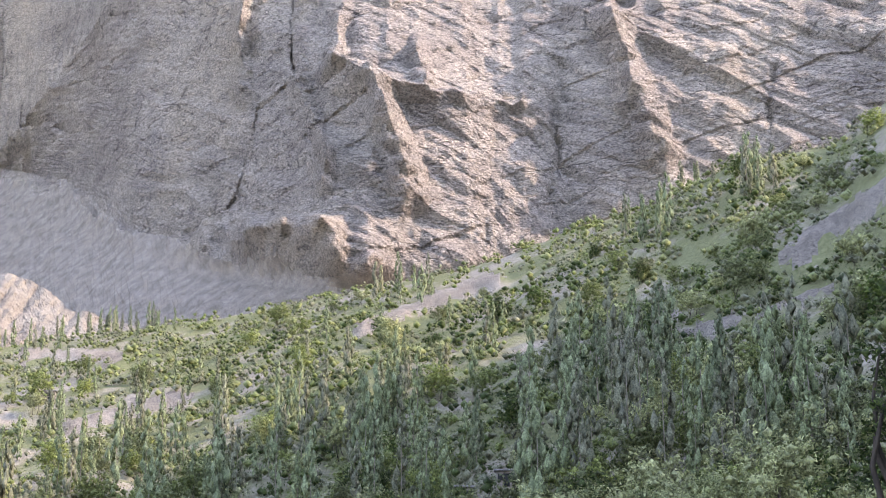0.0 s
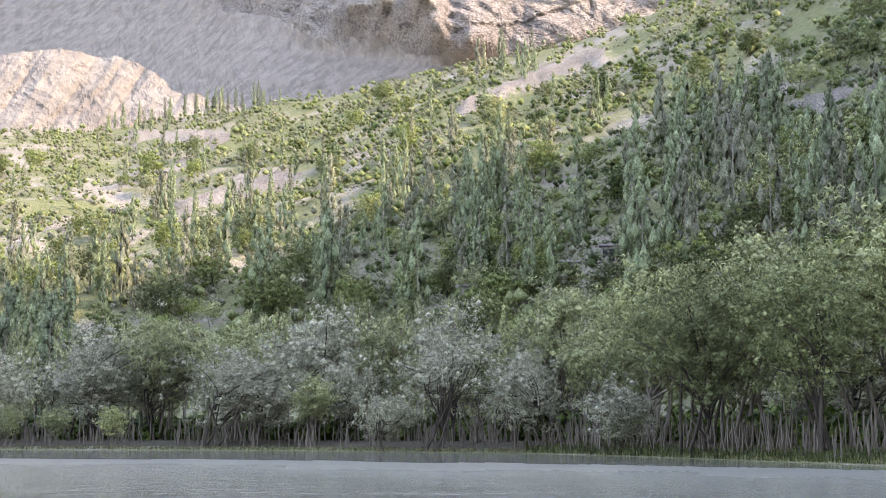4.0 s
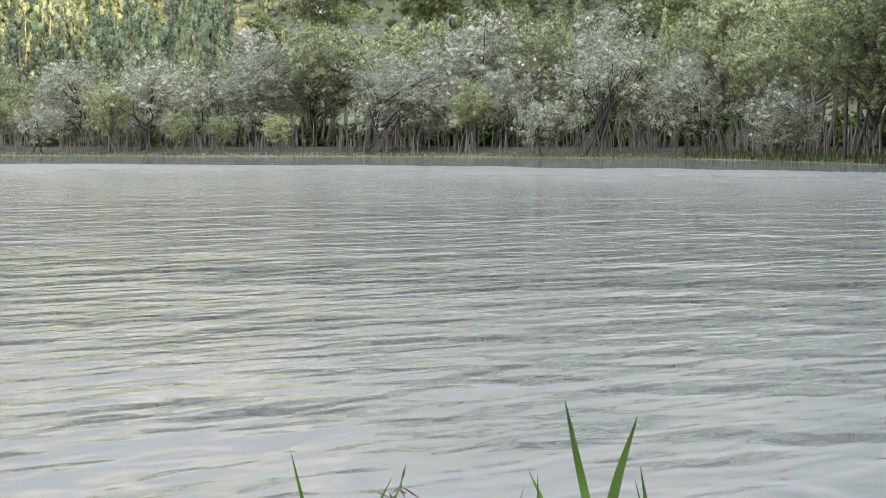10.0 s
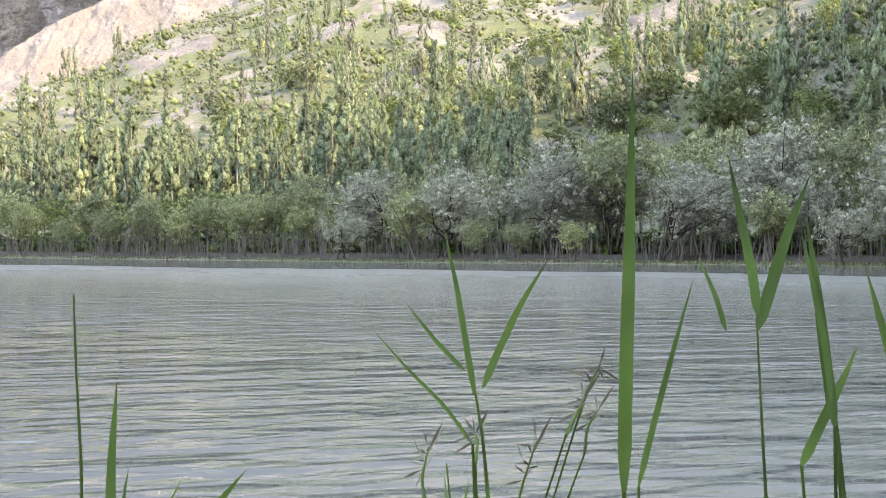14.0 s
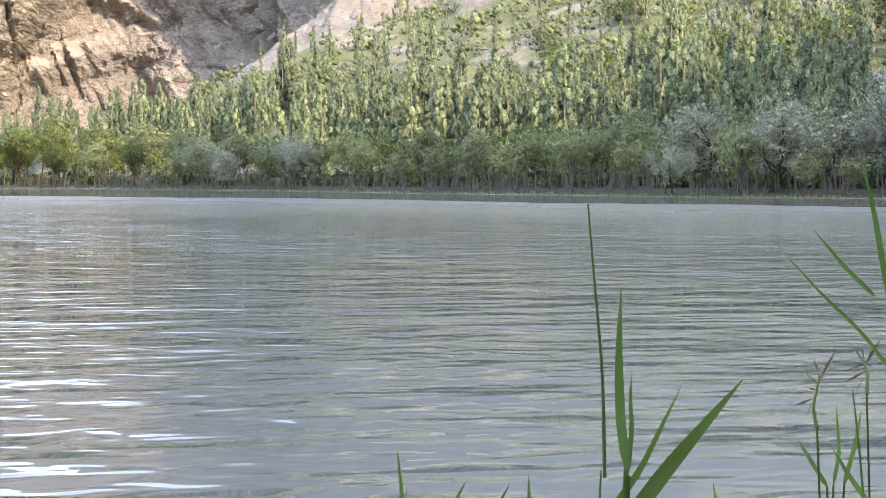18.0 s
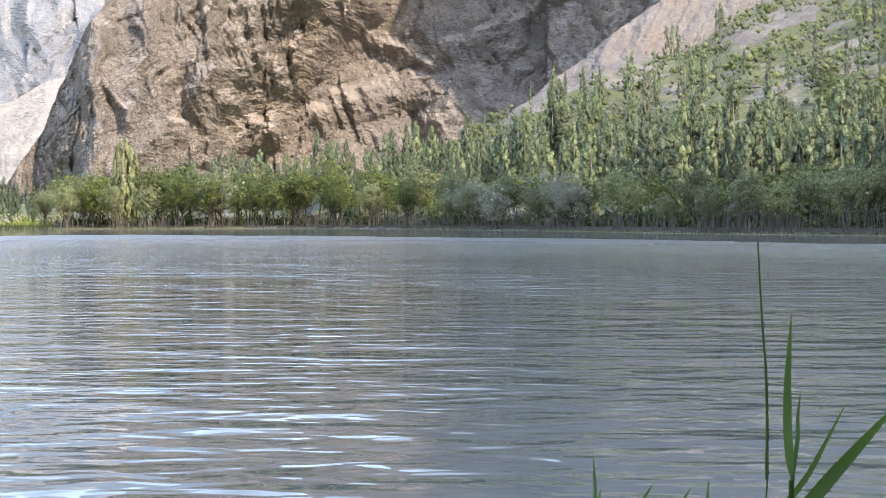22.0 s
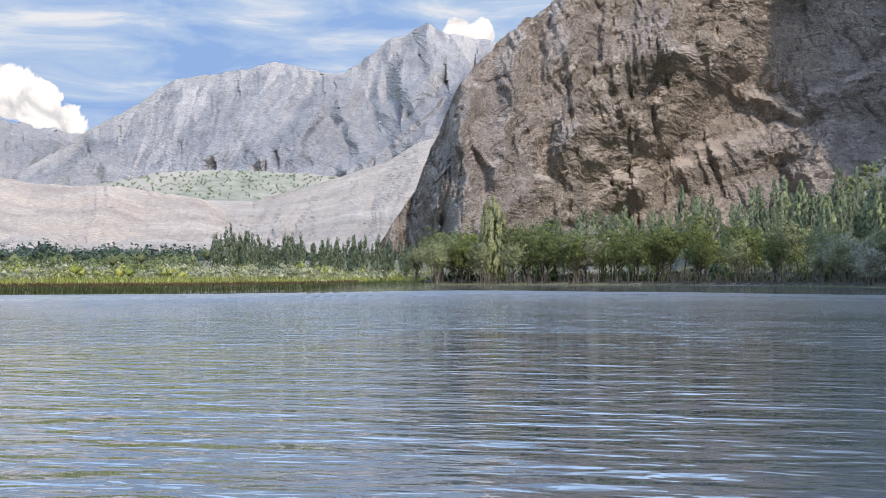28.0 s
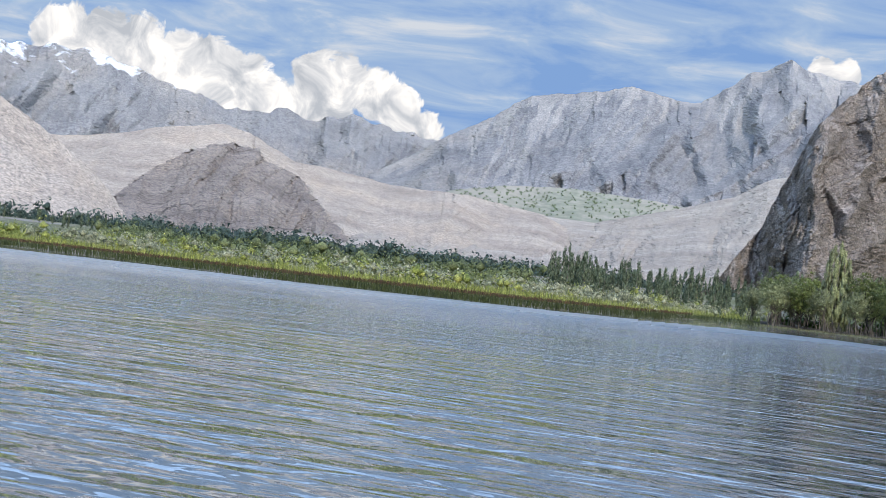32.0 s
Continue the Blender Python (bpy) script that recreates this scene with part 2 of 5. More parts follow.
LEAF_WILLOW = leaf("willow_leaves", (0.25, 0.28, 0.15), (0.365, 0.395, 0.22), 0.25)
LEAF_POPLAR = leaf("poplar_leaves", (0.13, 0.172, 0.1), (0.235, 0.29, 0.185), 0.3, 0.35)
LEAF_BUSH = leaf("bush_leaves", (0.09, 0.115, 0.055), (0.185, 0.22, 0.11))
LEAF_GREY = leaf("grey_bush_leaves", (0.19, 0.207, 0.145), (0.33, 0.35, 0.25))
LEAF_LIME = leaf("apricot_leaves", (0.115, 0.155, 0.05), (0.21, 0.26, 0.1))
# very dark green: shade of slope and wood is put into the colour
LEAF_DARK = leaf("shade_dark_leaves", (0.025, 0.05, 0.015), (0.09, 0.14, 0.035))
REED = leaf("reed_blades", (0.06, 0.13, 0.02), (0.14, 0.26, 0.04), 0.3, 0.4)
REED_BROWN = leaf("dry_reed_heads", (0.075, 0.036, 0.024), (0.16, 0.09, 0.055), 0.3, 0.2)
BARK_PALE = bark("pale_bark", (0.16, 0.14, 0.115), (0.36, 0.33, 0.28))
BARK_DARK = bark("dark_bark", (0.025, 0.021, 0.018), (0.085, 0.07, 0.058))


def hill_soil():
    """Dry hillside: pale gravel and dust, with scattered green of grass and low herbs."""
    m, nt, b = nodes_of("hillside_soil", 0.95)
    patch = noise_node(nt, 0.035, 6, 0.65)
    fine = noise_node(nt, 0.9, 8, 0.75)
    soil = ramp(nt, fine, ((0.3, (0.15, 0.13, 0.11)), (0.55, (0.28, 0.25, 0.215)), (0.75, (0.42, 0.385, 0.345))))
    green = ramp(nt, fine, ((0.3, (0.07, 0.085, 0.035)), (0.7, (0.19, 0.205, 0.10))))
    c = mixed(nt, ramp(nt, patch, ((0.40, (0, 0, 0)), (0.52, (0.92, 0.92, 0.92)))), soil, green)
    nt.links.new(c, b.inputs["Base Color"])
    bumped(nt, b, fine, 0.8, 0.5)
    return m


WIND = -42.0


def lake_water(name, relief, calm, rough):
    """Milky glacial water with wind ripples, smoother in drifting patches."""
    m, nt, b = nodes_of(name, rough)
    b.inputs["IOR"].default_value, b.inputs["Specular IOR Level"].default_value = 1.33, 0.5
    murk = noise_node(nt, 0.03, 3, 0.5)
    nt.links.new(ramp(nt, murk, ((0.3, (0.185, 0.19, 0.172)), (0.7, (0.215, 0.22, 0.198)))), b.inputs["Base Color"])
    a = noise_node(nt, 2.6, 1.4, 0.45, (0.6, 1.2, 1), distort=0.35, turn=WIND)
    c = noise_node(nt, 0.85, 1.0, 0.4, (0.6, 1.2, 1), distort=0.3, turn=WIND)
    patch = ramp(nt, noise_node(nt, 0.11, 3, 0.5, (1, 2, 1)), ((0.35, (calm, calm, calm)), (0.6, (1, 1, 1))))
    mx = nt.nodes.new("ShaderNodeMath")
    mx.operation = "MULTIPLY_ADD"
    nt.links.new(c, mx.inputs[0])
    mx.inputs[1].default_value = 2.1
    nt.links.new(a, mx.inputs[2])
    mul = nt.nodes.new("ShaderNodeMath")
    mul.operation = "MULTIPLY"
    nt.links.new(mx.outputs[0], mul.inputs[0])
    nt.links.new(patch, mul.inputs[1])
    bumped(nt, b, mul.outputs[0], 1.0, relief)
    return m


SOIL = hill_soil()
WATER = [lake_water("near_water", 0.055, 0.5, 0.02)] + [lake_water("lake_water", 0.09 - 0.008 * k, 0.6, 0.07 + 0.034 * k) for k in range(8)] + [lake_water("still_water", 0.012, 0.6, 0.05)]


def wood_floor():
    """Dark leaf litter and mud under the trees."""
    m, nt, b = nodes_of("wood_floor", 0.95)
    f = noise_node(nt, 1.2, 6, 0.7)
    nt.links.new(ramp(nt, f, ((0.3, (0.03, 0.027, 0.02)), (0.7, (0.085, 0.075, 0.055)))), b.inputs["Base Color"])
    bumped(nt, b, f, 0.6, 0.2)
    return m


LITTER = wood_floor()
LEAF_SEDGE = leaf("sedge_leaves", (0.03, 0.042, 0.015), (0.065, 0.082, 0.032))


# ---- the lie of the land, by bearing (degrees to the left of the first view) and distance ----
def table(az, bearings, values):
    return np.interp(az, bearings, values)


def shore(az):
    return table(az, (-60, -20, -8, 0, 10, 20, 25, 35, 42, 47, 57, 60, 63, 68, 76, 86, 110), (50, 62, 80, 100, 113, 123, 131, 162, 212, 255, 285, 280, 182, 152, 150, 200, 300))


def ripple_edge(az):
    """How far out the wind ruffles the lake; beyond it the water under the shore lies calm."""
    return table(az, (-60, -10, 6, 30, 46, 57, 61, 66, 75, 110), (40, 66, 78, 99, 143, 174, 168, 150, 149, 200))


def foot(az):
    return shore(az) + table(az, (-20, 0, 20, 40, 50, 60), (50, 60, 75, 90, 120, 300))


def crest_el(az):
    return table(az, (-40, -17.5, -15.3, -11.6, -8.9, -4.8, -1.2, 3.2, 8.4, 12.7, 16.8, 22, 26.7, 30.6, 32.7, 34.7, 38, 40.8, 42, 44, 50, 60),
                 (29, 20.0, 18.5, 18.2, 16.9, 15.8, 14.5, 13.7, 12.5, 11.8, 11.0, 10.7, 9.8, 8.3, 7.5, 6.2, 5.6, 4.3, 3.6, 2.5, 1.0, 0.6))


def crest_r(az):
    return table(az, (-40, -17, 3, 16, 30, 37, 45, 52, 60), (380, 430, 520, 640, 620, 520, 440, 480, 700))


def ground_z(az, r):
    """Height of the ground: lake bed, bank, wooded flat, then the slope up to its crest."""
    s, f, c = shore(az), foot(az), crest_r(az)
    zc = EYE + c * np.tan(np.radians(crest_el(az)))
    bank = -1.6 + 1.65 * smooth(r, s - 14, s) + 0.55 * smooth(r, s, s + 9) + 1.0 * smooth(r, s + 9, f)
    u = np.clip((r - f) / (c - f), 0, 1)
    x, y = -r * np.sin(np.radians(az)), r * np.cos(np.radians(az))
    rough = (fbm(x / 60, y / 60, 3.0, 5) * 7 + ridged(x / 26, y / 26, 9.0, 3) * 2.2) * np.minimum(u * 5, 1) * (1 - u) ** 0.5
    slope = (zc - 1.6) * u**1.12 + rough * (zc > 12)
    over = np.clip(r - c, 0, None)
    z = bank + slope - 0.22 * np.minimum(over, 120) * (1 - smooth(az, 54, 58.5))
    near = 1 - smooth(r, 1.8, 4.5)
    z = np.where(r < 6, np.maximum(z, -1.6 + near * 1.85), z)
    behind = r * np.cos(np.radians(az + 142.5))
    return np.where(behind > -3, np.maximum(z, -1.6 + 1.85 * smooth(behind, -2.6, -1.0) + 0.05 * np.clip(behind, 0, 400)), z)


def on_slope(az, el):
    """Distance at which the slope shows at this elevation, in degrees."""
    rr = np.linspace(foot(az), crest_r(az), 90)
    e = np.degrees(np.arctan2(ground_z(np.full(90, az), rr) - EYE, rr))
    return float(rr[np.argmax(e >= el)] if (e >= el).any() else rr[-1])


def crease(az, el, line, width, depth):
    """A rib (depth > 0) or a couloir (depth < 0) along a broken line of (bearing, elevation)."""
    best = np.full(np.shape(az), 99.0)
    for (a0, e0), (a1, e1) in zip(line, line[1:]):
        t = np.clip(((az - a0) * (a1 - a0) + (el - e0) * (e1 - e0)) / ((a1 - a0) ** 2 + (e1 - e0) ** 2), 0, 1)
        best = np.minimum(best, np.hypot(az - a0 - t * (a1 - a0), el - e0 - t * (e1 - e0)))
    return depth * np.clip(1 - best / width, 0, 1)


def scarp(az, el, line, right, left, depth):
    """A spur along a broken line: a long back towards the sun and a steep flank on its shaded side."""
    best, flank = np.full(np.shape(az), 99.0), np.zeros(np.shape(az))
    for (a0, e0), (a1, e1) in zip(line, line[1:]):
        t = np.clip(((az - a0) * (a1 - a0) + (el - e0) * (e1 - e0)) / ((a1 - a0) ** 2 + (e1 - e0) ** 2), 0, 1)
        q = np.hypot(az - a0 - t * (a1 - a0), el - e0 - t * (e1 - e0))
        flank = np.where(q < best, az - a0 - t * (a1 - a0), flank)
        best = np.minimum(best, q)
    return depth * np.clip(1 - best / np.where(flank > 0, left, right), 0, 1)


SCARS = (([(3.1, 12.0), (1.0, 12.8), (-2.1, 13.9)], 0.7), ([(-13.6, 14.4), (-17.4, 16.6)], 1.0), ([(-9.6, 11.6), (-11.5, 12.0)], 0.6), ([(-12.3, 12.2), (-15, 13.1)], 0.5), ([(14.1, 8.0), (9.8, 9.3)], 0.65), ([(15.8, 10.7), (12.4, 10.8)], 0.5),
         ([(-6.2, 10.7), (-9, 12.5)], 0.6), ([(23.9, 5.6), (22.2, 6.7)], 0.5), ([(23.0, 7.8), (21.4, 8.0)], 0.45), ([(26, 7.6), (23.3, 8.7)], 0.4), ([(20, 6.6), (18.2, 7.2)], 0.3), ([(41, 4.0), (36, 6.2)], 0.5), ([(33, 6.4), (30, 7.4)], 0.5))


def bareness(az, r):
    """How bare the slope is at a place, 0 to 1: clay scars and gullies without scrub."""
    el = np.degrees(np.arctan2(ground_z(az, r) - EYE, r))
    out = np.zeros(np.shape(az))
    wob = 0.25 * pn(az * 1.3, el * 2.2, 4.0) + 0.12 * pn(az * 4, el * 6, 2.0)
    for line, width in SCARS:
        out = np.maximum(out, crease(az, el + wob, line, width * 0.8, 1.0))
    return out


# ---- ground ----
gaz = np.concatenate([np.arange(-180, -24, 6.0), np.arange(-24, 62, 0.25), np.arange(62, 96, 0.6), np.arange(96, 180.1, 6.0)])
gr = np.concatenate([[0.0], np.geomspace(0.6, 60, 26), np.geomspace(63, 760, 160), np.geomspace(800, 4800, 14)])
A, Rr = np.meshgrid(gaz, gr, indexing="ij")
Z = ground_z(A, Rr)
B = np.where((Rr > 60) & (Rr < 760) & (A > -24) & (A < 62), bareness(A, np.maximum(Rr, 1.0)), 0)
Z = Z + B * (ridged(A * 2.6, Rr / 20, 3.0, 3) * 2.5 - 1.0)
land = new("ground", mesh_of("ground", polar(A, Rr, Z).reshape(-1, 3), grid_faces(*A.shape), [SOIL, CLAY, LITTER], slots=np.where((Rr > shore(A) + 2) & (Rr < foot(A) + 4) & (A > -30) & (A < 59), 2, (B + 0.35 * fbm(A * 1.5, Rr / 9, 5.0, 3) > 0.35).astype(int))[:-1, :-1].ravel()))
tagged(land, "dry gravel and grass ground rising from the lake shore", "ground", kind="structure")

# ---- water ----
wa = np.concatenate([np.arange(-180, -24, 6.0), np.arange(-24, 96, 0.5), np.arange(96, 180.1, 6.0)])
wr = np.concatenate([[0.0], np.geomspace(0.03, 0.3, 16), np.geomspace(0.31, 1.25, 110)])
A, Rr = np.meshgrid(wa, wr, indexing="ij")
Rr = Rr * shore(A)
drift = Rr / ripple_edge(A)
Q = np.where(drift > 1 + 0.05 * fbm(A / 5, Rr / 30, 4.0, 3), 9, np.where(drift < 0.24, 0, 1 + np.clip((drift + 0.12 * fbm(A / 9, Rr / 20, 4.0, 3) - 0.36) / 0.08, 0, 7).astype(int)))[:-1, :-1].ravel()
tagged(new("water", mesh_of("water", polar(A, Rr, np.zeros_like(A)).reshape(-1, 3), grid_faces(*A.shape), WATER, slots=Q)),
       "milky grey-green lake water with wind ripples", "lake", kind="structure")


# ---- mountains ----
def relief(name, az, el, r, rough, material, label, category, slots=None, mats=None, crisp=False, kept=False):
    """A mountain face: bearings az (n), elevations el (n, m), distances r (n, m) with rough metres cut into it."""
    rr = r - rough
    az = az[:, None] * np.ones_like(el)
    if crisp:
        shake = np.random.default_rng(3)
        az = az + (az[1, 0] - az[0, 0]) * shake.uniform(-0.42, 0.42, az.shape)
        up = shake.uniform(-0.42, 0.42, az.shape) * np.r_[0, np.ones(el.shape[1] - 2), 0]
        el, r, rr = el + np.gradient(el, axis=1) * up, r + np.gradient(r, axis=1) * up, rr + np.gradient(rr, axis=1) * up
    z = EYE + (rr if kept else r) * np.tan(np.radians(el))
    ob = new(name, mesh_of(name, polar(az, rr, z).reshape(-1, 3), grid_faces(*el.shape), mats or material, not crisp, slots))
    return tagged(ob, label, category, kind="structure")


caz = np.arange(-19.5, 61.2, 0.082)
n = len(caz)
c1 = np.maximum(table(caz, (-20, -8, 3, 8, 12, 14.5, 17, 23, 28, 33, 35, 38, 42, 46, 62), (17.0, 15.2, 13.9, 14.8, 15.4, 17, 17.3, 17, 14.5, 9.7, 7.6, 4.6, 2.6, 1.6, 0.3)), crest_el(caz) - 0.6)
c0 = np.where(caz < 40, crest_el(caz) - 2.2, 0.1) * smooth(-caz, -44, -36) + 0.1 * smooth(caz, 36, 44)
c0 = np.minimum(c0, c1 - 0.1)
c2 = table(caz, (-20, 0, 20, 30, 40, 46, 50, 53.4, 55.5, 56.4, 57.4, 58.1, 58.8, 59.6, 59.9, 60.5, 61.3), (44, 46, 40, 33, 23.5, 18, 14, 10.4, 8.86, 8.0, 6.5, 5.1, 3.3, 2.1, 1.6, 0.8, 0.4))
c2 = np.maximum(c2 + 0.3 * fbm(caz / 0.9, caz * 0, 2.0, 5) * smooth(c2, 0.5, 4), c1 + 0.25)
cv = np.minimum(c2, table(caz, (-20, 12, 19, 27, 62), (25.8, 25.8, 15.5, 11.5, 11.2)))
cv = np.maximum(cv, c1 + 0.2)
k0, k1, k2 = np.linspace(0, 1, 32)[None], np.linspace(0, 1, 184)[None, 1:], np.linspace(0, 1, 12)[None, 1:]
CE = np.concatenate([c0[:, None] + (c1 - c0)[:, None] * k0, c1[:, None] + (cv - c1)[:, None] * k1, cv[:, None] + (c2 - cv)[:, None] * k2], 1)
stage = np.concatenate([k0, 1 + k1, 2 + k2], 1) * np.ones((n, 1))
AZ = caz[:, None] * np.ones_like(CE)
# how far the face leans back: walls stand steep, the shelf above them lies open to the sun
shelf = table(AZ, (-20, -12, -6, -4, -2, 0, 4, 6, 9, 13, 62), (22.4, 22.6, 23.4, 22.0, 20.2, 20.6, 21.6, 22.6, 23.6, 28, 28)) + 0.3 * pn(AZ * 1.1, AZ * 0, 6.0)
lean = np.where(stage <= 1, 1.35, 0.34 + 0.45 * smooth(CE, shelf, shelf + 0.25) + 0.3 * smooth(AZ, 30, 40))
lean = np.where(stage > 2, 0.06, lean)
CR = np.empty_like(CE)
CR[:, 0] = table(caz, (-20, -13, -9, -7, -5, -1, 4.5, 8, 12, 16, 20, 25, 30, 33, 36, 40, 44, 47, 49.5, 51, 53.2, 55, 57, 61), (705, 692, 682, 684, 690, 645, 622, 652, 700, 790, 890, 1000, 1080, 1110, 1080, 1050, 1030, 1015, 965, 920, 880, 860, 850, 950))
tn = np.tan(np.radians(CE))
for k in range(1, CE.shape[1]):
    CR[:, k] = CR[:, k - 1] * (1 + lean[:, k] * (tn[:, k] - tn[:, k - 1]) / (1 - np.minimum(lean[:, k] * tn[:, k], 0.75)))
run = np.concatenate([[0], np.cumsum(np.hypot(np.diff(CR[:, 0]), np.radians(0.082) * 0.5 * (CR[1:, 0] + CR[:-1, 0])))])
slant = AZ + 0.8 * (CE - 5) + 0.9 * fbm(AZ / 2.6, CE / 1.8, 41.0, 5)
CR = CR + table(slant, (34, 38, 42, 46, 48.4, 51.6, 53, 62), (0, 90, 150, 180, 180, 30, 0, 0)) * smooth(AZ, 33, 37) + 24 * fbm(AZ / 3.6, CE / 2.4, 44.0, 5) * smooth(AZ, 30, 36) * smooth(56 - AZ, 0, 4)
X, Zc = run[:, None] * np.ones_like(CE), CR * tn
steep = smooth(stage, 0.8, 1.06)
bed = Zc + X * 0.42 + 9 * fbm(X / 70, Zc / 70, 8.0, 3)
step_bed = lambda q: (q % 1.0) ** 3
buttress = folds(X / 170 - 0.35 * Zc / 170, Zc / 400, 31.0, 2) * 16 * smooth(AZ, 30, 37)
gate = 0.5 + 0.5 * np.clip(2.2 * pn(X / 55, Zc / 40, 17.0), -1, 1)
east = smooth(AZ, 26, 34)
U, V = X * 0.84 + Zc * 0.54, Zc * 0.84 - X * 0.54
bend = 0.5 * fbm(X / 45, Zc / 45, 13.0, 3)
spires = folds(X / 75 + 0.5 * bend, Zc / 170, 14.0, 5, 0.58) * 11 + folds((X - 0.4 * Zc) / 24 + 0.4 * bend, (Zc + 0.4 * X) / 60, 19.0, 3, 0.6) * 3.2
slabs = ridged(V / 40 + bend, U / 85, 14.0, 3) * 4.5 + folds(V / 26 + 0.5 * bend, U / 60, 16.0, 4) * 2.6 + folds(X / 30, Zc / 60, 21.0, 3) * 1.6
rise = (buttress + ridged(X / 160 + 0.2 * Zc / 160, Zc / 300, 1.0, 2) * 10 + spires * east + slabs * (1 - east)
        - step_bed(bed / 23) * 2.4 * gate - step_bed(bed / 8.3 + 1.5 * fbm(X / 30, Zc / 30, 3.0, 3)) * 1.2 * (1 - gate))
RIBS = (([(4.6, 21.6), (3.0, 21.0), (2.2, 19.6), (1.5, 17.8), (1.2, 16.8)], 0.8, 26), ([(8.2, 24.6), (8.3, 22.4), (8.2, 20.6)], 0.45, 17), ([(5.9, 21.0), (5.3, 19.8), (4.7, 18.6), (4.9, 17.3)], 0.5, 17),
        ([(-6.9, 24), (-7.6, 21), (-8.2, 19.4), (-8.7, 18.2)], 0.9, 22), ([(9.8, 14.1), (7.4, 15.0), (6.2, 15.3), (4.6, 15.0), (3.0, 14.2)], 1.3, 30), ([(4.2, 24.8), (4.3, 22.3)], 0.4, 10), ([(1.0, 22.4), (0.7, 21.0)], 0.5, 10),
        ([(-3.0, 20.3), (0.5, 20.5), (4.0, 21.6)], 0.35, 8), ([(53.0, 10.6), (52.8, 7.5), (52.5, 4.4)], 1.3, 40), ([(50.3, 3.2), (49.2, 5.5), (47.6, 7.4), (46.4, 9.2)], 1.5, 40), ([(54.9, 8.6), (55.2, 6.0), (55.6, 3.4)], 0.6, 16), ([(56.8, 7.0), (57.4, 4.2), (58.0, 2.5)], 0.6, 16),
        ([(48.4, 3.8), (46.2, 4.7), (44.6, 5.1)], 0.8, 34), ([(51.2, 3.4), (50.2, 3.1)], 0.6, 30), ([(49.0, 8.0), (46.6, 6.8), (44.6, 5.9)], 0.5, 20), ([(44.4, 5.8), (41.5, 7.4), (38.5, 9)], 0.45, 16))
GULLIES = (([(6.1, 24.6), (6.2, 21.4), (7.4, 20), (7.6, 18.8), (8.4, 16.6), (8.7, 15.4)], 0.07, -5), ([(-4.4, 20.5), (-4.6, 18.6), (-4.2, 17)], 0.22, -6), ([(-5.6, 26), (-7.3, 24.2)], 0.7, -30), ([(10.6, 14.6), (11, 13)], 0.25, -10),
           ([(-13.2, 21.2), (-13, 19)], 0.16, -4), ([(1.2, 17.5), (0.9, 15)], 0.3, -3), ([(-1.5, 18.0), (-1.8, 15.5)], 0.35, -3), ([(51.4, 9.6), (51.3, 6.0), (51.6, 4.2)], 1.5, -32))
WA, WE = AZ + 0.3 * fbm(X / 26, Zc / 26, 3.0, 4), CE + 0.3 * fbm(X / 22, Zc / 22, 5.0, 4)
worn = np.clip(0.85 + 0.9 * (1 - 0.8 * east) * fbm(X / 22, Zc / 22, 9.0, 3), 0.1, 1.5)
for line, width, depth in RIBS + GULLIES:
    rise = rise + crease(WA, WE, line, width, depth) * worn
loose = fbm(X / 40, Zc / 40, 2.0, 4) * 3 + folds(X / 30, Zc / 90, 7.0, 4, 0.6) * 0.4 + fbm(X / 9, Zc / 9, 9.0, 3) * 0.8
Q = (stage < 0.94 + 0.12 * pn(X / 30, Zc / 30, 11.0))[:-1, :-1].ravel().astype(int)
Q = np.where((AZ > 38)[:-1, :-1].ravel(), 0, Q)
gain = np.gradient(rise, axis=1) / np.maximum(np.gradient(Zc, axis=1), 0.3)
gain = (gain + np.roll(gain, 1, 1) + np.roll(gain, -1, 1)) / 3
Q = np.where((Q == 0) & ((gain < -1.25 + 0.5 * pn(X / 20, Zc / 20, 23.0)) & (stage > 1.05) & (AZ > 28))[:-1, :-1].ravel(), 2, Q)
Q = np.where((Q == 0) & (AZ + 2.5 * fbm(X / 60, Zc / 60, 27.0, 4) > 38)[:-1, :-1].ravel(), 3, Q)
cliff = relief("cliff", caz, CE, CR, rise * steep + loose * (1 - steep), None, "steep bare pinkish-grey rock cliff over scree", "cliff", slots=Q, mats=[CLIFF, SCREE, DUST, CLIFF_EAST], crisp=True)

# sunlit talus along the top of the wooded slope
taz = np.arange(10.8, 41.5, 0.07)
t1 = table(taz, (10.8, 12.6, 14.3, 15.4, 16.5, 19, 23, 27, 30, 33, 36, 38, 40, 41.5), (11.6, 12.2, 12.5, 13.3, 13.7, 13.8, 13.1, 11.6, 10.5, 9.5, 7.9, 6.5, 5.0, 3.8)) + 0.12 * fbm(taz / 0.8, taz * 0, 3.0, 4)
t0 = crest_el(taz) - 1.6
TE = t0[:, None] + (np.maximum(t1, t0 + 0.1) - t0)[:, None] * np.linspace(0, 1, 60)[None]
TR = (crest_r(taz) + 6)[:, None] + np.linspace(0, 1, 60)[None] * 85
TX, TZ = np.radians(taz)[:, None] * 640, TR * np.tan(np.radians(TE))
relief("talus", taz, TE, TR, fbm(TX / 30, TZ / 30, 4.0, 5) * 5 + folds(TX / 22 + 0.4 * TZ / 22, TZ / 50, 6.0, 4) * 3.2 + ridged(TX / 9, TZ / 9, 8.0, 3) * 2.0, CLAY, "pale sunlit talus of broken rock above the trees", "slope", crisp=True)

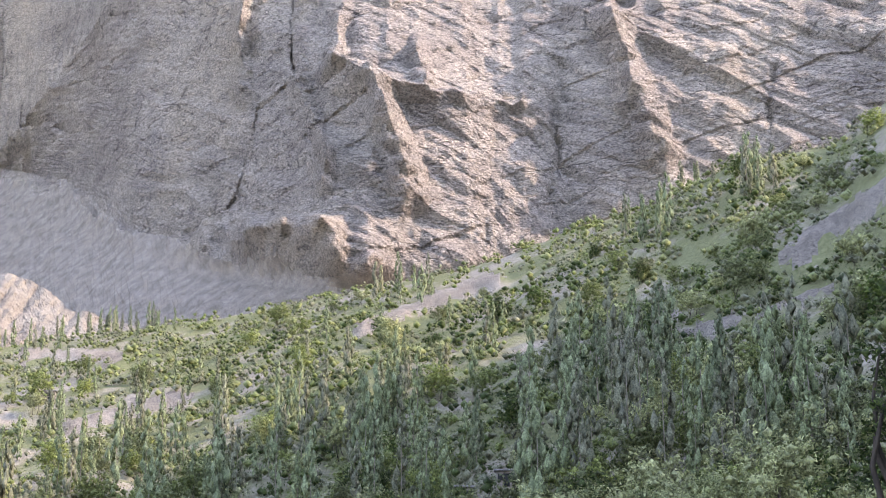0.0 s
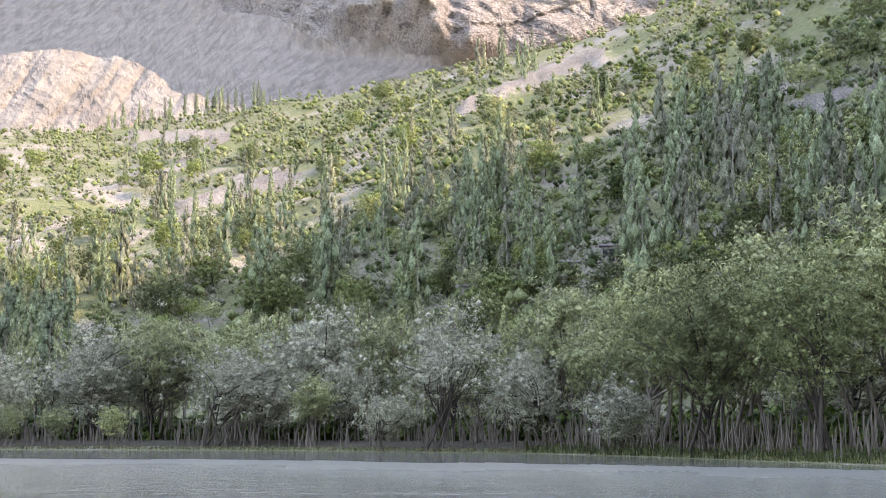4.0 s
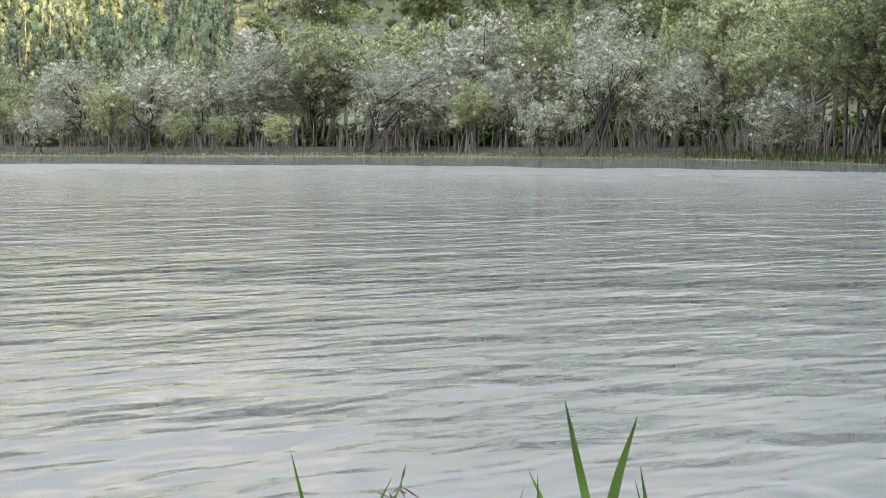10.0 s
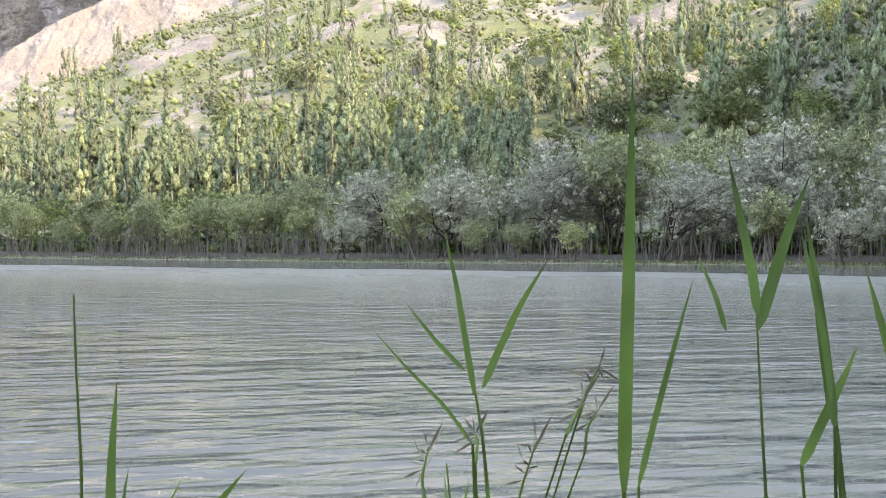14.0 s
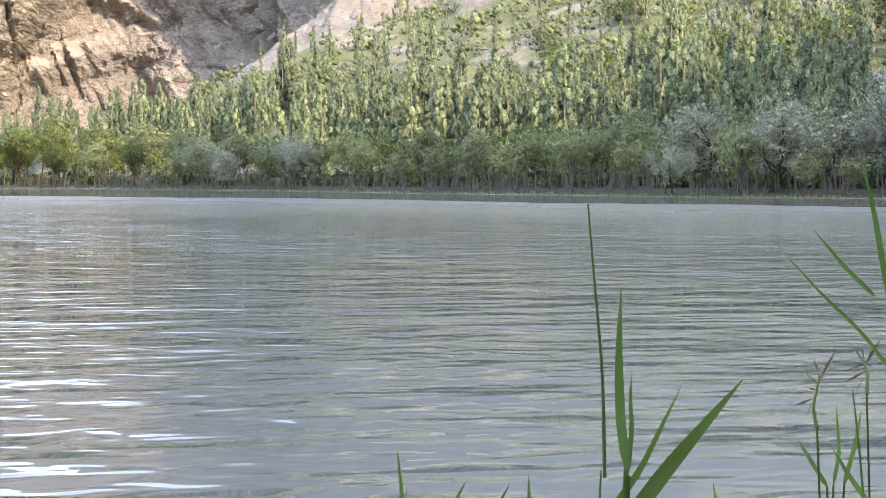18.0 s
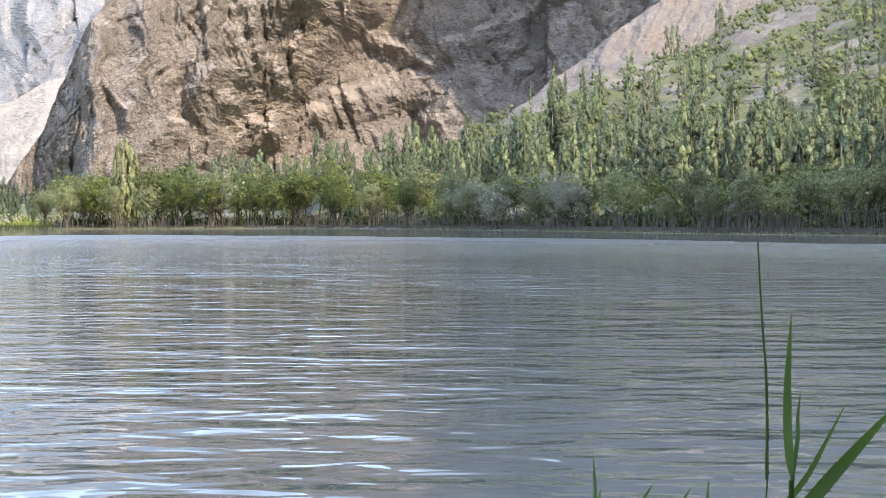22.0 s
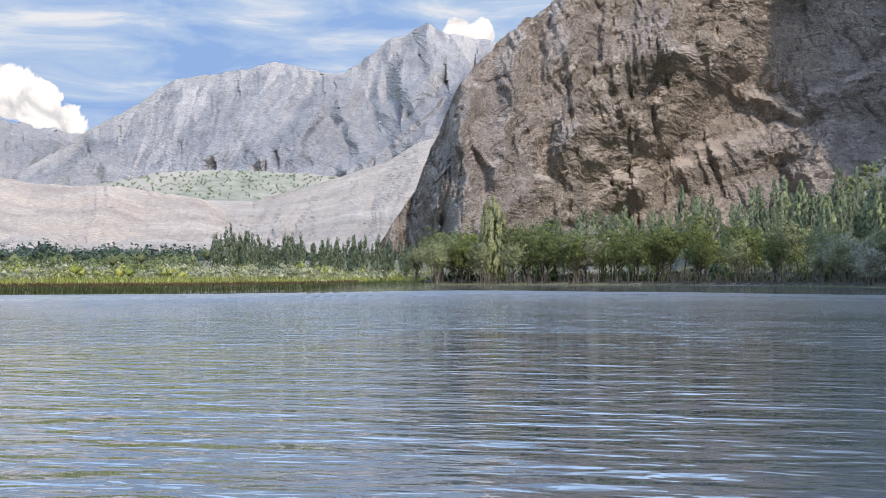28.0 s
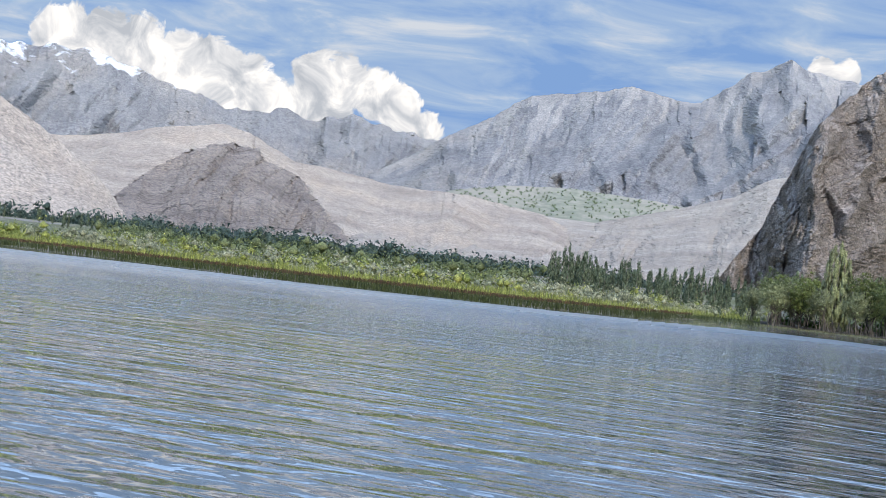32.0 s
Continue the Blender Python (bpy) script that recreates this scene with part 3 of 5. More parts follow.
# the high ridge beside the lake, which keeps the afternoon sun off the shore
ry = np.linspace(-500, 900, 180)
ru = np.linspace(0, 1, 30)
RY, RU = np.meshgrid(ry, ru, indexing="ij")
top = np.interp(RY, (-585, -85, -11, 8, 37, 65, 80, 98, 110, 126, 155, 177, 193, 232, 293, 413, 615, 900), (250, 330, 345, 352, 378, 402, 410, 408, 385, 350, 343, 340, 340, 336, 325, 310, 280, 250))
RX = 210 + 330 * RU + 12 * fbm(RY / 70, RU * 4, 2.0, 4)
RZ = top * np.minimum(RU / 0.6, 1) ** 1.1 - np.clip(RU - 0.6, 0, 1) * 200 + 9 * fbm(RY / 40, RU * 5, 5.0, 4) * np.minimum(RU * 4, 1)
tagged(new("ridge", mesh_of("ridge", np.stack([RX, RY, RZ], -1).reshape(-1, 3), grid_faces(*RY.shape), CLIFF)), "high bare rock ridge above the shore", "mountain", kind="structure")


def range_of(name, az0, az1, step, bearings, tops, base, r_top, r_foot, gully, deep, material, label, rows=120, jag=0.12, seed=1.0, spurs=(), ribs=0):
    az = np.arange(az0, az1, step)
    t = table(az, bearings, tops) + jag * fbm(az / 0.8, az * 0, seed, 5)
    u = np.linspace(0, 1, rows)[None]
    el = base + (t[:, None] - base) * u
    r = r_foot + (r_top - r_foot) * u * np.ones_like(el)
    x, z = np.radians(az)[:, None] * r_top, r * np.tan(np.radians(el))
    x = x + 0.35 * z + gully * 0.5 * fbm(x / gully / 2, z / gully / 2, seed + 9, 3)
    cutting = (folds(x / gully / 1.5, z / (gully * 2.2), seed, 5, 0.55) * deep * 0.62 + folds((x - 1.1 * z) / gully, z / gully, seed + 5, 3) * deep * 0.16) * (0.2 + 2.9 * u * (1 - u)) * (0.5 if ribs else 1)
    if ribs:
        way = np.random.default_rng(int(seed * 10))
        for k in range(ribs):
            a0, h0 = way.uniform(az0, az1), way.uniform(0.45, 1.0) ** 0.6
            top = base + (float(np.interp(a0, az, t)) - base) * h0
            fall, side = (top - base) * way.uniform(0.35, 0.9), way.choice((-0.4, 0.35, 0.6, 0.9))
            big = way.uniform(0.25, 1.0) ** 2
            line = [(a0, top), (a0 + side * fall * 0.5 + way.normal() * 0.15, top - fall * 0.5), (a0 + side * fall * 1.15 + way.normal() * 0.2, top - fall)]
            cutting = cutting + scarp(az[:, None] + 0.22 * fbm(x / 90, z / 90, k * 1.3, 3), el + 0.1 * fbm(x / 60, z / 60, k * 2.1, 3), line, 1.4 * big + 0.25, 0.5 * big + 0.12, deep * (0.06 + 0.3 * big))
    for line, right, left, depth in spurs:
        cutting = cutting + scarp(az[:, None] + 0.16 * fbm(x / 120, z / 120, 6.0, 4), el + 0.08 * fbm(x / 70, z / 70, 8.0, 3), line, right, left, depth) * smooth(1 - u, 0.0, 0.12)
    if name == "bare_hill":
        # outline of the shadowed face, painted with the darker rock and ribbed
        shade_face = el < 4.25 - 0.14 * (az[:, None] - 79) ** 2 + 0.45 * fbm(x / 70, z / 80, 2.0, 5)
        cutting = cutting + shade_face * (folds(x / 55, z / 160, 4.0, 4, 0.6) * 22 + 10)
        return relief(name, az, el, r, cutting, None, label, "mountain", shade_face[:-1, :-1].ravel().astype(int), [material, HILL_SHADED], True, True)
    if material is not FAR_ROCK:
        return relief(name, az, el, r, cutting, material, label, "mountain", crisp=rows > 30, kept=True)
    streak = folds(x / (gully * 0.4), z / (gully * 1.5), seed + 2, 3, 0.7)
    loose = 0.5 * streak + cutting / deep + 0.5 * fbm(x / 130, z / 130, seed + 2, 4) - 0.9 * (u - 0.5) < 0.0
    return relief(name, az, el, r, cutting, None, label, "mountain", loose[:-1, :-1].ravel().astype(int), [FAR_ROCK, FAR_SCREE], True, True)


def snowy():
    """Grey far rock that carries snow high up."""
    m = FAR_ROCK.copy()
    m.name = "snowy_rock"
    nt = m.node_tree
    b = nt.nodes["Principled BSDF"]
    under = b.inputs["Base Color"].links[0].from_socket
    geo = nt.nodes.new("ShaderNodeTexCoord")
    sep = nt.nodes.new("ShaderNodeSeparateXYZ")
    nt.links.new(geo.outputs["Object"], sep.inputs[0])
    add = nt.nodes.new("ShaderNodeMath")
    add.operation = "MULTIPLY_ADD"
    nt.links.new(noise_node(nt, 0.012, 6, 0.65), add.inputs[0])
    add.inputs[1].default_value = 420.0
    nt.links.new(sep.outputs["Z"], add.inputs[2])
    fit = nt.nodes.new("ShaderNodeMapRange")
    fit.inputs["From Min"].default_value, fit.inputs["From Max"].default_value = 755.0, 795.0
    nt.links.new(add.outputs[0], fit.inputs["Value"])
    nt.links.new(mixed(nt, fit.outputs[0], under, (0.82, 0.84, 0.87)), b.inputs["Base Color"])
    return m


def green_terrace():
    m, nt, b = nodes_of("irrigated_fields", 0.95)
    f = noise_node(nt, 0.03, 8, 0.8, (1, 1, 2.5))
    g = noise_node(nt, 0.004, 4, 0.6)
    c = ramp(nt, f, ((0.4, (0.18, 0.19, 0.14)), (0.52, (0.245, 0.245, 0.185)), (0.64, (0.33, 0.305, 0.25))))
    nt.links.new(mixed(nt, ramp(nt, g, ((0.45, (0, 0, 0)), (0.65, (0.8, 0.8, 0.8)))), c, (0.36, 0.32, 0.26)), b.inputs["Base Color"])
    return m


SNOWY, FIELDS = snowy(), green_terrace()
SPURS = (([(58.9, 9.3), (59.2, 8.4), (59.4, 7.2)], 1.8, 0.5, 230), ([(57.6, 7.0), (58.6, 6.0), (60.4, 4.6), (61.5, 4.0)], 1.6, 0.35, 120), ([(56.5, 7.6), (57.4, 6.3), (58.8, 5.0)], 1.4, 0.35, 110),
         ([(64.1, 8.1), (64.9, 6.6), (66.4, 4.6)], 1.6, 0.5, 100), ([(67.9, 7.4), (68.8, 5.9), (70.6, 4.1)], 1.5, 0.5, 100), ([(62.0, 7.7), (62.7, 6.6), (64, 5.0)], 1.2, 0.35, 80), ([(65.6, 7.4), (66.3, 6.4), (67.6, 5.2)], 1.0, 0.3, 60))
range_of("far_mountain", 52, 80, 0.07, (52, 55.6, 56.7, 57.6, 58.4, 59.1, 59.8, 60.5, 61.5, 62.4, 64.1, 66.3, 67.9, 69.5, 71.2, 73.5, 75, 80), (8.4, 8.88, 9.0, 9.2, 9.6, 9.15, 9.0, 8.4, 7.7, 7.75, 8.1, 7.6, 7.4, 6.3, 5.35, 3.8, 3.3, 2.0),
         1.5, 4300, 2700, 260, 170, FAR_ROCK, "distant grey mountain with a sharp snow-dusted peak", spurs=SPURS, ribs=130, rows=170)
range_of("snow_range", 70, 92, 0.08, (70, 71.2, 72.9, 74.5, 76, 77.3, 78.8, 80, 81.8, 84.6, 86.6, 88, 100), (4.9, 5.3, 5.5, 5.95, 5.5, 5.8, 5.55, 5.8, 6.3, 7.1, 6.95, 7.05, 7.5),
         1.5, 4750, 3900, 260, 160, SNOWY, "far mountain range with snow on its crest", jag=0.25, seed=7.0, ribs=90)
range_of("bare_hill", 66, 92, 0.09, (66, 67, 70, 72.7, 75, 76.6, 78.4, 79.3, 81.6, 83.4, 85.2, 100), (2.5, 2.95, 3.37, 3.42, 3.75, 3.9, 4.75, 4.98, 4.6, 4.1, 3.8, 3.6),
         0.2, 2300, 1300, 170, 150, HILL, "bare brown hill with gullied flanks", jag=0.05, seed=12.0, ribs=16)
range_of("gravel_fan", 81.5, 93, 0.1, (81.5, 82.5, 83.2, 84.5, 86.3, 87.6, 92, 100), (0.3, 0.9, 1.85, 3.05, 4.2, 4.95, 7, 9), 0.1, 1250, 900, 90, 18, FAN, "pale gravel fan", jag=0.03, seed=15.0)
range_of("bench", 56, 78, 0.1, (56, 58.7, 59.9, 61.9, 65, 67.4, 70, 72.7, 78), (5.8, 5.1, 4.35, 3.7, 2.85, 2.9, 3.1, 3.2, 3.0), 0.2, 2650, 1000, 70, 70, BENCH, "sandy river terrace with eroded edge", jag=0.02, seed=18.0)
range_of("fields", 60.5, 71, 0.08, (60.5, 61.5, 63, 66, 68.5, 70.5, 71), (3.6, 3.75, 3.9, 4.05, 3.9, 3.5, 3.3), 2.6, 2900, 2660, 90, 8, FIELDS, "green irrigated village fields on the terrace", rows=24, jag=0.04, seed=25.0)
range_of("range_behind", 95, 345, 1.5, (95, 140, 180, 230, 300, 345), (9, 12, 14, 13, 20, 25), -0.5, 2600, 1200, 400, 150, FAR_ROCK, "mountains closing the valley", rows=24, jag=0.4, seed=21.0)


# ---- trees ----
BARK_STEM = bark("stem_bark", (0.07, 0.06, 0.05), (0.21, 0.185, 0.155))

KNOT = np.array([(1, 0, 0), (-1, 0, 0), (0, 1, 0), (0, -1, 0), (0, 0, 1), (0, 0, -1)], float)
KNOT_FACES = np.array([(0, 2, 4), (2, 1, 4), (1, 3, 4), (3, 0, 4), (2, 0, 5), (1, 2, 5), (3, 1, 5), (0, 3, 5)])


def ball(level):
    bm = bmesh.new()
    bmesh.ops.create_icosphere(bm, subdivisions=level, radius=1.0)
    v, f = np.array([q.co[:] for q in bm.verts]), np.array([[q.index for q in face.verts] for face in bm.faces])
    bm.free()
    return v, f


BALLS = {0: (KNOT, KNOT_FACES), 1: ball(1)}


def leaf_cloud(rng, centres, radii, count, length, width, upward=0.0, fill=0.45, axis=True, core=0.5, level=0, reach=1.25, hub=None):
    """Pointed leaf tufts over uneven clumps: verts, faces and the normals of the clumps."""
    c = np.repeat(centres, count, 0)
    rad = np.repeat(radii, count, 0)
    k = len(c)
    d = rng.normal(size=(k, 3))
    d /= np.linalg.norm(d, axis=1)[:, None]
    p = c + d * rad * (fill + (reach - fill) * rng.random((k, 1)))
    nrm = d + rng.normal(size=(k, 3)) * 0.6 + np.array([0, 0, 0.35])
    u = np.cross(nrm, rng.normal(size=(k, 3)))
    u[:, 2] += upward * np.linalg.norm(u, axis=1)
    u /= np.linalg.norm(u, axis=1)[:, None] + 1e-9
    w = np.cross(nrm, u)
    w /= np.linalg.norm(w, axis=1)[:, None] + 1e-9
    s = 0.6 + 0.8 * rng.random((k, 1))
    u, w = u * length * s / 2, w * width * s / 2
    verts = np.stack([p - u - w, p + u, p - u + w], 1).reshape(-1, 3)
    mid, ext = centres.mean(0), centres.std(0) + 0.5
    out = d * 0.75 + rng.normal(size=(k, 3)) * 0.28 + np.array([0, 0, 0.3])
    if hub is not None:
        far = np.repeat((centres - hub) / (np.linalg.norm(centres - hub, axis=1)[:, None] + 0.15), count, 0)
        out = out * 0.8 + far * 0.35 + np.array([0, 0, 0.2])
    elif axis:
        far = (c - mid) / ext * np.array([1, 1, 0.5])
        out = out + 0.7 * far / (np.linalg.norm(far, axis=1)[:, None] + 0.4)
    out /= np.linalg.norm(out, axis=1)[:, None] + 1e-9
    faces, normals = np.arange(3 * k).reshape(k, 3), np.repeat(out, 3, 0)
    m, (bv, bf) = len(centres), BALLS[level]
    lump = bv[None] * (core * radii)[:, None] * rng.uniform(0.72, 1.22, (m, len(bv), 1))
    inner = bv[None] * 0.75 + np.array([0, 0, 0.3]) + rng.normal(size=(m, len(bv), 3)) * 0.2 + (0.6 * (centres - mid) / ext * np.array([1, 1, 0.5]))[:, None] * float(axis)
    if hub is not None:
        inner = inner * 0.7 + 0.35 * ((centres - hub) / (np.linalg.norm(centres - hub, axis=1)[:, None] + 0.15))[:, None]
    inner = inner / np.linalg.norm(inner, axis=2)[..., None]
    return (np.concatenate([verts, (centres[:, None] + lump).reshape(-1, 3)]), np.concatenate([faces, (bf[None] + 3 * k + len(bv) * np.arange(m)[:, None, None]).reshape(-1, 3)]),
            np.concatenate([normals, inner.reshape(-1, 3)]))


def leafy(name, v, f, n, mat):
    return shade_as_volume(mesh_of(name, v, f, mat, True), n)


def stem(rng, base, tip, r0, bend, n=6, sides=5):
    t = np.linspace(0, 1, n)[:, None]
    p = np.asarray(base) * (1 - t) + np.asarray(tip) * t
    p = p + np.sin(t * math.pi) * rng.normal(size=3) * bend * np.array([1, 1, 0.2])
    return tube(p, r0 * (1 - 0.8 * t[:, 0]), sides)


def round_tree(name, seed, h, spread, leafmat, barkmat, clumps, per, size, low, stems=3, lean=0.0, label="", ragged=0.3, limbs=14):
    """A broad tree: forked stems, limbs, and a crown of many leafy clumps with gaps."""
    rng = np.random.default_rng(seed)
    root = new(name)
    tagged(root, label, "tree")
    lobes = rng.normal(size=(6, 3)) * np.array([0.5, 0.5, 0.3])
    c = rng.normal(size=(clumps, 3))
    c /= np.linalg.norm(c, axis=1)[:, None]
    c *= (0.3 + 0.7 * rng.random((clumps, 1)) ** 0.45)
    c = c * (1 - ragged) + (lobes[rng.integers(0, 6, clumps)] + rng.normal(size=(clumps, 3)) * 0.35) * ragged
    c[:, 2] = np.where(c[:, 2] < -0.7, -0.7, c[:, 2])
    mid = h * (low + 1) / 2
    c = c * np.array([spread / 2 * 0.95, spread / 2 * 0.95, h * (1 - low) / 2 * 0.95]) + np.array([lean, 0, mid])
    rad = spread * (1.05 / clumps**0.5) * (0.5 + 0.8 * rng.random((clumps, 1))) * np.array([1, 1, 0.8])
    for k in range(stems):
        b = np.array([rng.normal() * 0.07 * spread, rng.normal() * 0.07 * spread, -0.3])
        v, f = stem(rng, b, (c[k % clumps] * 0.6 + np.array([lean, 0, mid]) * 0.4), 0.011 * h + 0.01, 0.05 * h)
        part("stem", mesh_of("stem", v, f, barkmat), root)
    if limbs:
        v, f = joined([stem(rng, (lean * 0.4, 0, h * (0.15 + 0.3 * rng.random())), c[k], 0.009 * h, 0.05 * h, 5, 4) for k in range(min(clumps, limbs))])
        tagged(part("branchwork", mesh_of("branchwork", v, f, barkmat), root), kind="stuff")
    part("crown", leafy("crown", *leaf_cloud(rng, c, rad, per, size, size * 0.5, core=0.36), leafmat), root)
    return root


def poplar(name, seed, h, width, leafmat, clumps, per, size, bare=0.12, label="", limbs=8):
    """A columnar poplar: straight trunk and steep tufts in a narrow, ragged column."""
    rng = np.random.default_rng(seed)
    root = new(name)
    tagged(root, label, "tree")
    t = bare + (1 - bare) * (np.arange(clumps) + rng.random(clumps)) / clumps
    prof = np.minimum(1, (t - bare) / 0.16 + 0.35) * (1 - np.clip((t - 0.4) / 0.6, 0, 1) ** 1.9 * 0.8)
    a = rng.random(clumps) * 2 * math.pi
    q = width / 2 * prof * (0.3 + 0.7 * rng.random(clumps) ** 0.6) * 0.75
    c = np.stack([q * np.cos(a), q * np.sin(a), t * h * 0.95], -1)
    rad = np.stack([width * (0.11 + 0.08 * rng.random(clumps)) * (0.45 + 0.55 * prof)] * 3, -1) * np.array([1, 1, 2.6])
    v, f = stem(rng, (0, 0, -0.4), (0.1, 0, h * 0.95), 0.007 * h + 0.02, 0.012 * h, 6, 6)
    part("trunk", mesh_of("trunk", v, f, BARK_PALE), root)
    if limbs:
        v, f = joined([stem(rng, (0, 0, h * (bare + 0.08 * k)), (math.cos(k * 2.4) * width * 0.3, math.sin(k * 2.4) * width * 0.3, h * (bare + 0.08 * k + 0.16)), 0.004 * h, 0.1, 4, 4) for k in range(limbs)])
        tagged(part("branchwork", mesh_of("branchwork", v, f, BARK_PALE), root), kind="stuff")
    v, f, nr = leaf_cloud(rng, c, rad, per, size, size * 0.4, 1.6, core=0.6 if bare < 0.2 else 0.3, level=1, hub=c * np.array([0, 0, 1]))
    part("crown", leafy("crown", v, f, nr, leafmat), root)
    return root


rnd = random.Random(5)
planted = set()


def stand(src, az, r, size=1.0, turn=None, wide=1.0, group=""):
    """A tree at a bearing and distance, its base on the ground. The first of a kind stands itself, the others are copies."""
    zz = float(ground_z(np.array(az), np.array(r)))
    x, y, _ = polar(az, r, 0.0)
    m = pose(float(x), float(y), zz - 0.05, 0, 0, rnd.uniform(0, 360) if turn is None else turn) @ Matrix.Diagonal((size * wide, size * wide, size, 1))
    if src.name in planted:
        ob = copy_thing(src, m)
        ob.scale = (size * wide, size * wide, size)
        ob.location, ob.rotation_euler = m.translation, m.to_euler()
        return ob
    planted.add(src.name)
    src.matrix_basis = m
    return src


def kinds(make, n):
    return [make(k) for k in range(n)]


SILVER_LABEL = "silvery-grey oleaster tree standing at the water's edge"
WILLOW_LABEL = "yellow-green willow with slender pale stems on the shore"
POPLAR_LABEL = "tall columnar green poplar behind the shore trees"
silver = kinds(lambda k: round_tree("oleaster", 10 + k, 8.0, 7.5, LEAF_SILVER, BARK_DARK, 200, 60, 0.14, 0.04, 3, 0.5 * (k - 1), SILVER_LABEL, 0.45), 4)
willow = kinds(lambda k: round_tree("willow", 30 + k, 7.5, 6.2, LEAF_WILLOW, BARK_STEM, 170, 54, 0.14, 0.15, 4, 0.4 * (k - 1), WILLOW_LABEL, 0.4), 4)
LEAF_BIG = leaf("broad_willow_leaves", (0.12, 0.15, 0.07), (0.26, 0.30, 0.15), 0.2)
LEAF_MID = leaf("alder_leaves", (0.10, 0.135, 0.045), (0.2, 0.24, 0.09), 0.3)
alder = kinds(lambda k: round_tree("alder", 35 + k, 8.0, 6.4, LEAF_MID, BARK_DARK, 140, 40, 0.17, 0.15, 3, 0.3, "green bushy alder on the lake shore", 0.4), 3)
dark_backs = kinds(lambda k: round_tree("alder", 45 + k, 8.0, 6.5, LEAF_MID, BARK_DARK, 60, 26, 0.25, 0.14, 2, 0.3, "green alder within the shore wood", 0.4, 0), 3)
backs = kinds(lambda k: round_tree("oleaster", 20 + k, 8.0, 7.5, LEAF_SILVER, BARK_DARK, 60, 26, 0.25, 0.14, 2, 0.3, "grey-green oleaster within the shore wood", 0.4, 0), 2)
backs += kinds(lambda k: round_tree("willow", 40 + k, 8.0, 6.5, LEAF_WILLOW, BARK_STEM, 60, 26, 0.25, 0.14, 2, 0.3, "pale green willow within the shore wood", 0.4, 0), 3)
pops = kinds(lambda k: poplar("poplar", 50 + k, 17.0, 3.4, LEAF_POPLAR, 60, 24, 0.32, 0.05, POPLAR_LABEL, 0), 4)
hillpop = kinds(lambda k: poplar("poplar", 60 + k, 12.0, 2.4, LEAF_POPLAR, 44, 18, 0.36, 0.06, "slim green poplar on the hillside", 0), 3)
greypop = kinds(lambda k: poplar("poplar", 70 + k, 12.0, 2.8, LEAF_GREY, 44, 18, 0.36, 0.08, "grey-green poplar on the hillside", 0), 2)
orchard = kinds(lambda k: round_tree("fruit_tree", 80 + k, 6.0, 6.5, (LEAF_BUSH, LEAF_LIME, LEAF_DARK, LEAF_WILLOW)[k], BARK_DARK, 50, 24, 0.3, 0.03, 2, 0.2, ("broad green fruit tree on the hillside", "bright green apricot tree on the hillside", "green tree on the hillside, darkened for the shade", "pale willow on the hillside")[k], 0.4, 0), 4)

def wood_height(az):
    return float(table(az, (-14, 15, 22, 40, 46, 58), (1.0, 1.0, 0.72, 0.68, 1.0, 1.0)))


# the shore wood: the trees at the water's edge, then ragged rows behind them
big = kinds(lambda k: round_tree("willow", 120 + 7 * k, 12.0, 11.0, LEAF_BIG, BARK_DARK, 440, 60, 0.145, 0.09, 5, 0.6, "broad green willow with dark leaning stems at the water", 0.35), 2)
leaning = round_tree("oleaster", 121, 8.5, 6.5, LEAF_SILVER, BARK_DARK, 90, 40, 0.16, 0.34, 3, 1.8, "leaning oleaster with black crooked limbs over the water", 0.6, 26)
for kind, az, off, size, wide in ((silver[0], 21.3, 5, 1.2, 1.1), (willow[0], 20.2, 2, 0.5, 1.0), (willow[1], 18.6, 1.5, 0.5, 1.2), (silver[1], 17.2, 10, 1.05, 1.15), (willow[2], 16.3, 2, 0.52, 1.1), (silver[2], 15.0, 14, 1.42, 0.85),
                                  (silver[3], 12.9, 4, 1.15, 1.1), (silver[0], 11.2, 6, 1.1, 1.0), (willow[3], 9.3, 5, 0.8, 1.1), (silver[1], 7.6, 10, 1.0, 0.9), (silver[2], 6.4, -0.2, 0.66, 1.1), (leaning, 4.5, 0.6, 1.0, 1.0),
                                  (willow[0], 2.6, 8, 1.0, 1.05), (silver[3], 0.3, 2, 1.02, 0.95), (silver[0], -2.5, 1.5, 0.72, 1.1), (big[0], -6.0, 4, 1.02, 1.0), (big[1], -10.2, 6, 1.0, 1.0), (willow[1], -2.2, 12, 1.25, 1.0)):
    stand(kind, az, float(shore(az)) + off, size, 0 if kind is leaning else None, wide)
az = 22.5
while az < 58.2:
    s = float(shore(az))
    grp = silver if rnd.random() < 0.13 else (alder if az > 44 and rnd.random() < 0.6 else willow)
    stand(rnd.choice(grp), az, s + rnd.uniform(2, 8), rnd.uniform(0.7, 1.1) * 1.28 * wood_height(az))
    az += 1.9 * (150 / s) * rnd.uniform(0.6, 1.3)
az = -13.0
while az < 58.3:
    s = float(shore(az))
    sil = 0.5 if 5 < az < 24 else 0.13
    grp = silver if rnd.random() < sil else (alder if az > 44 and rnd.random() < 0.6 else willow)
    stand(rnd.choice(grp), az, s + rnd.uniform(10, 18), rnd.uniform(0.9, 1.2) * 1.42 * wood_height(az) * (1.25 if az < -2 and grp is willow else 1.0))
    az += 2.4 * (150 / s) * rnd.uniform(0.6, 1.3)
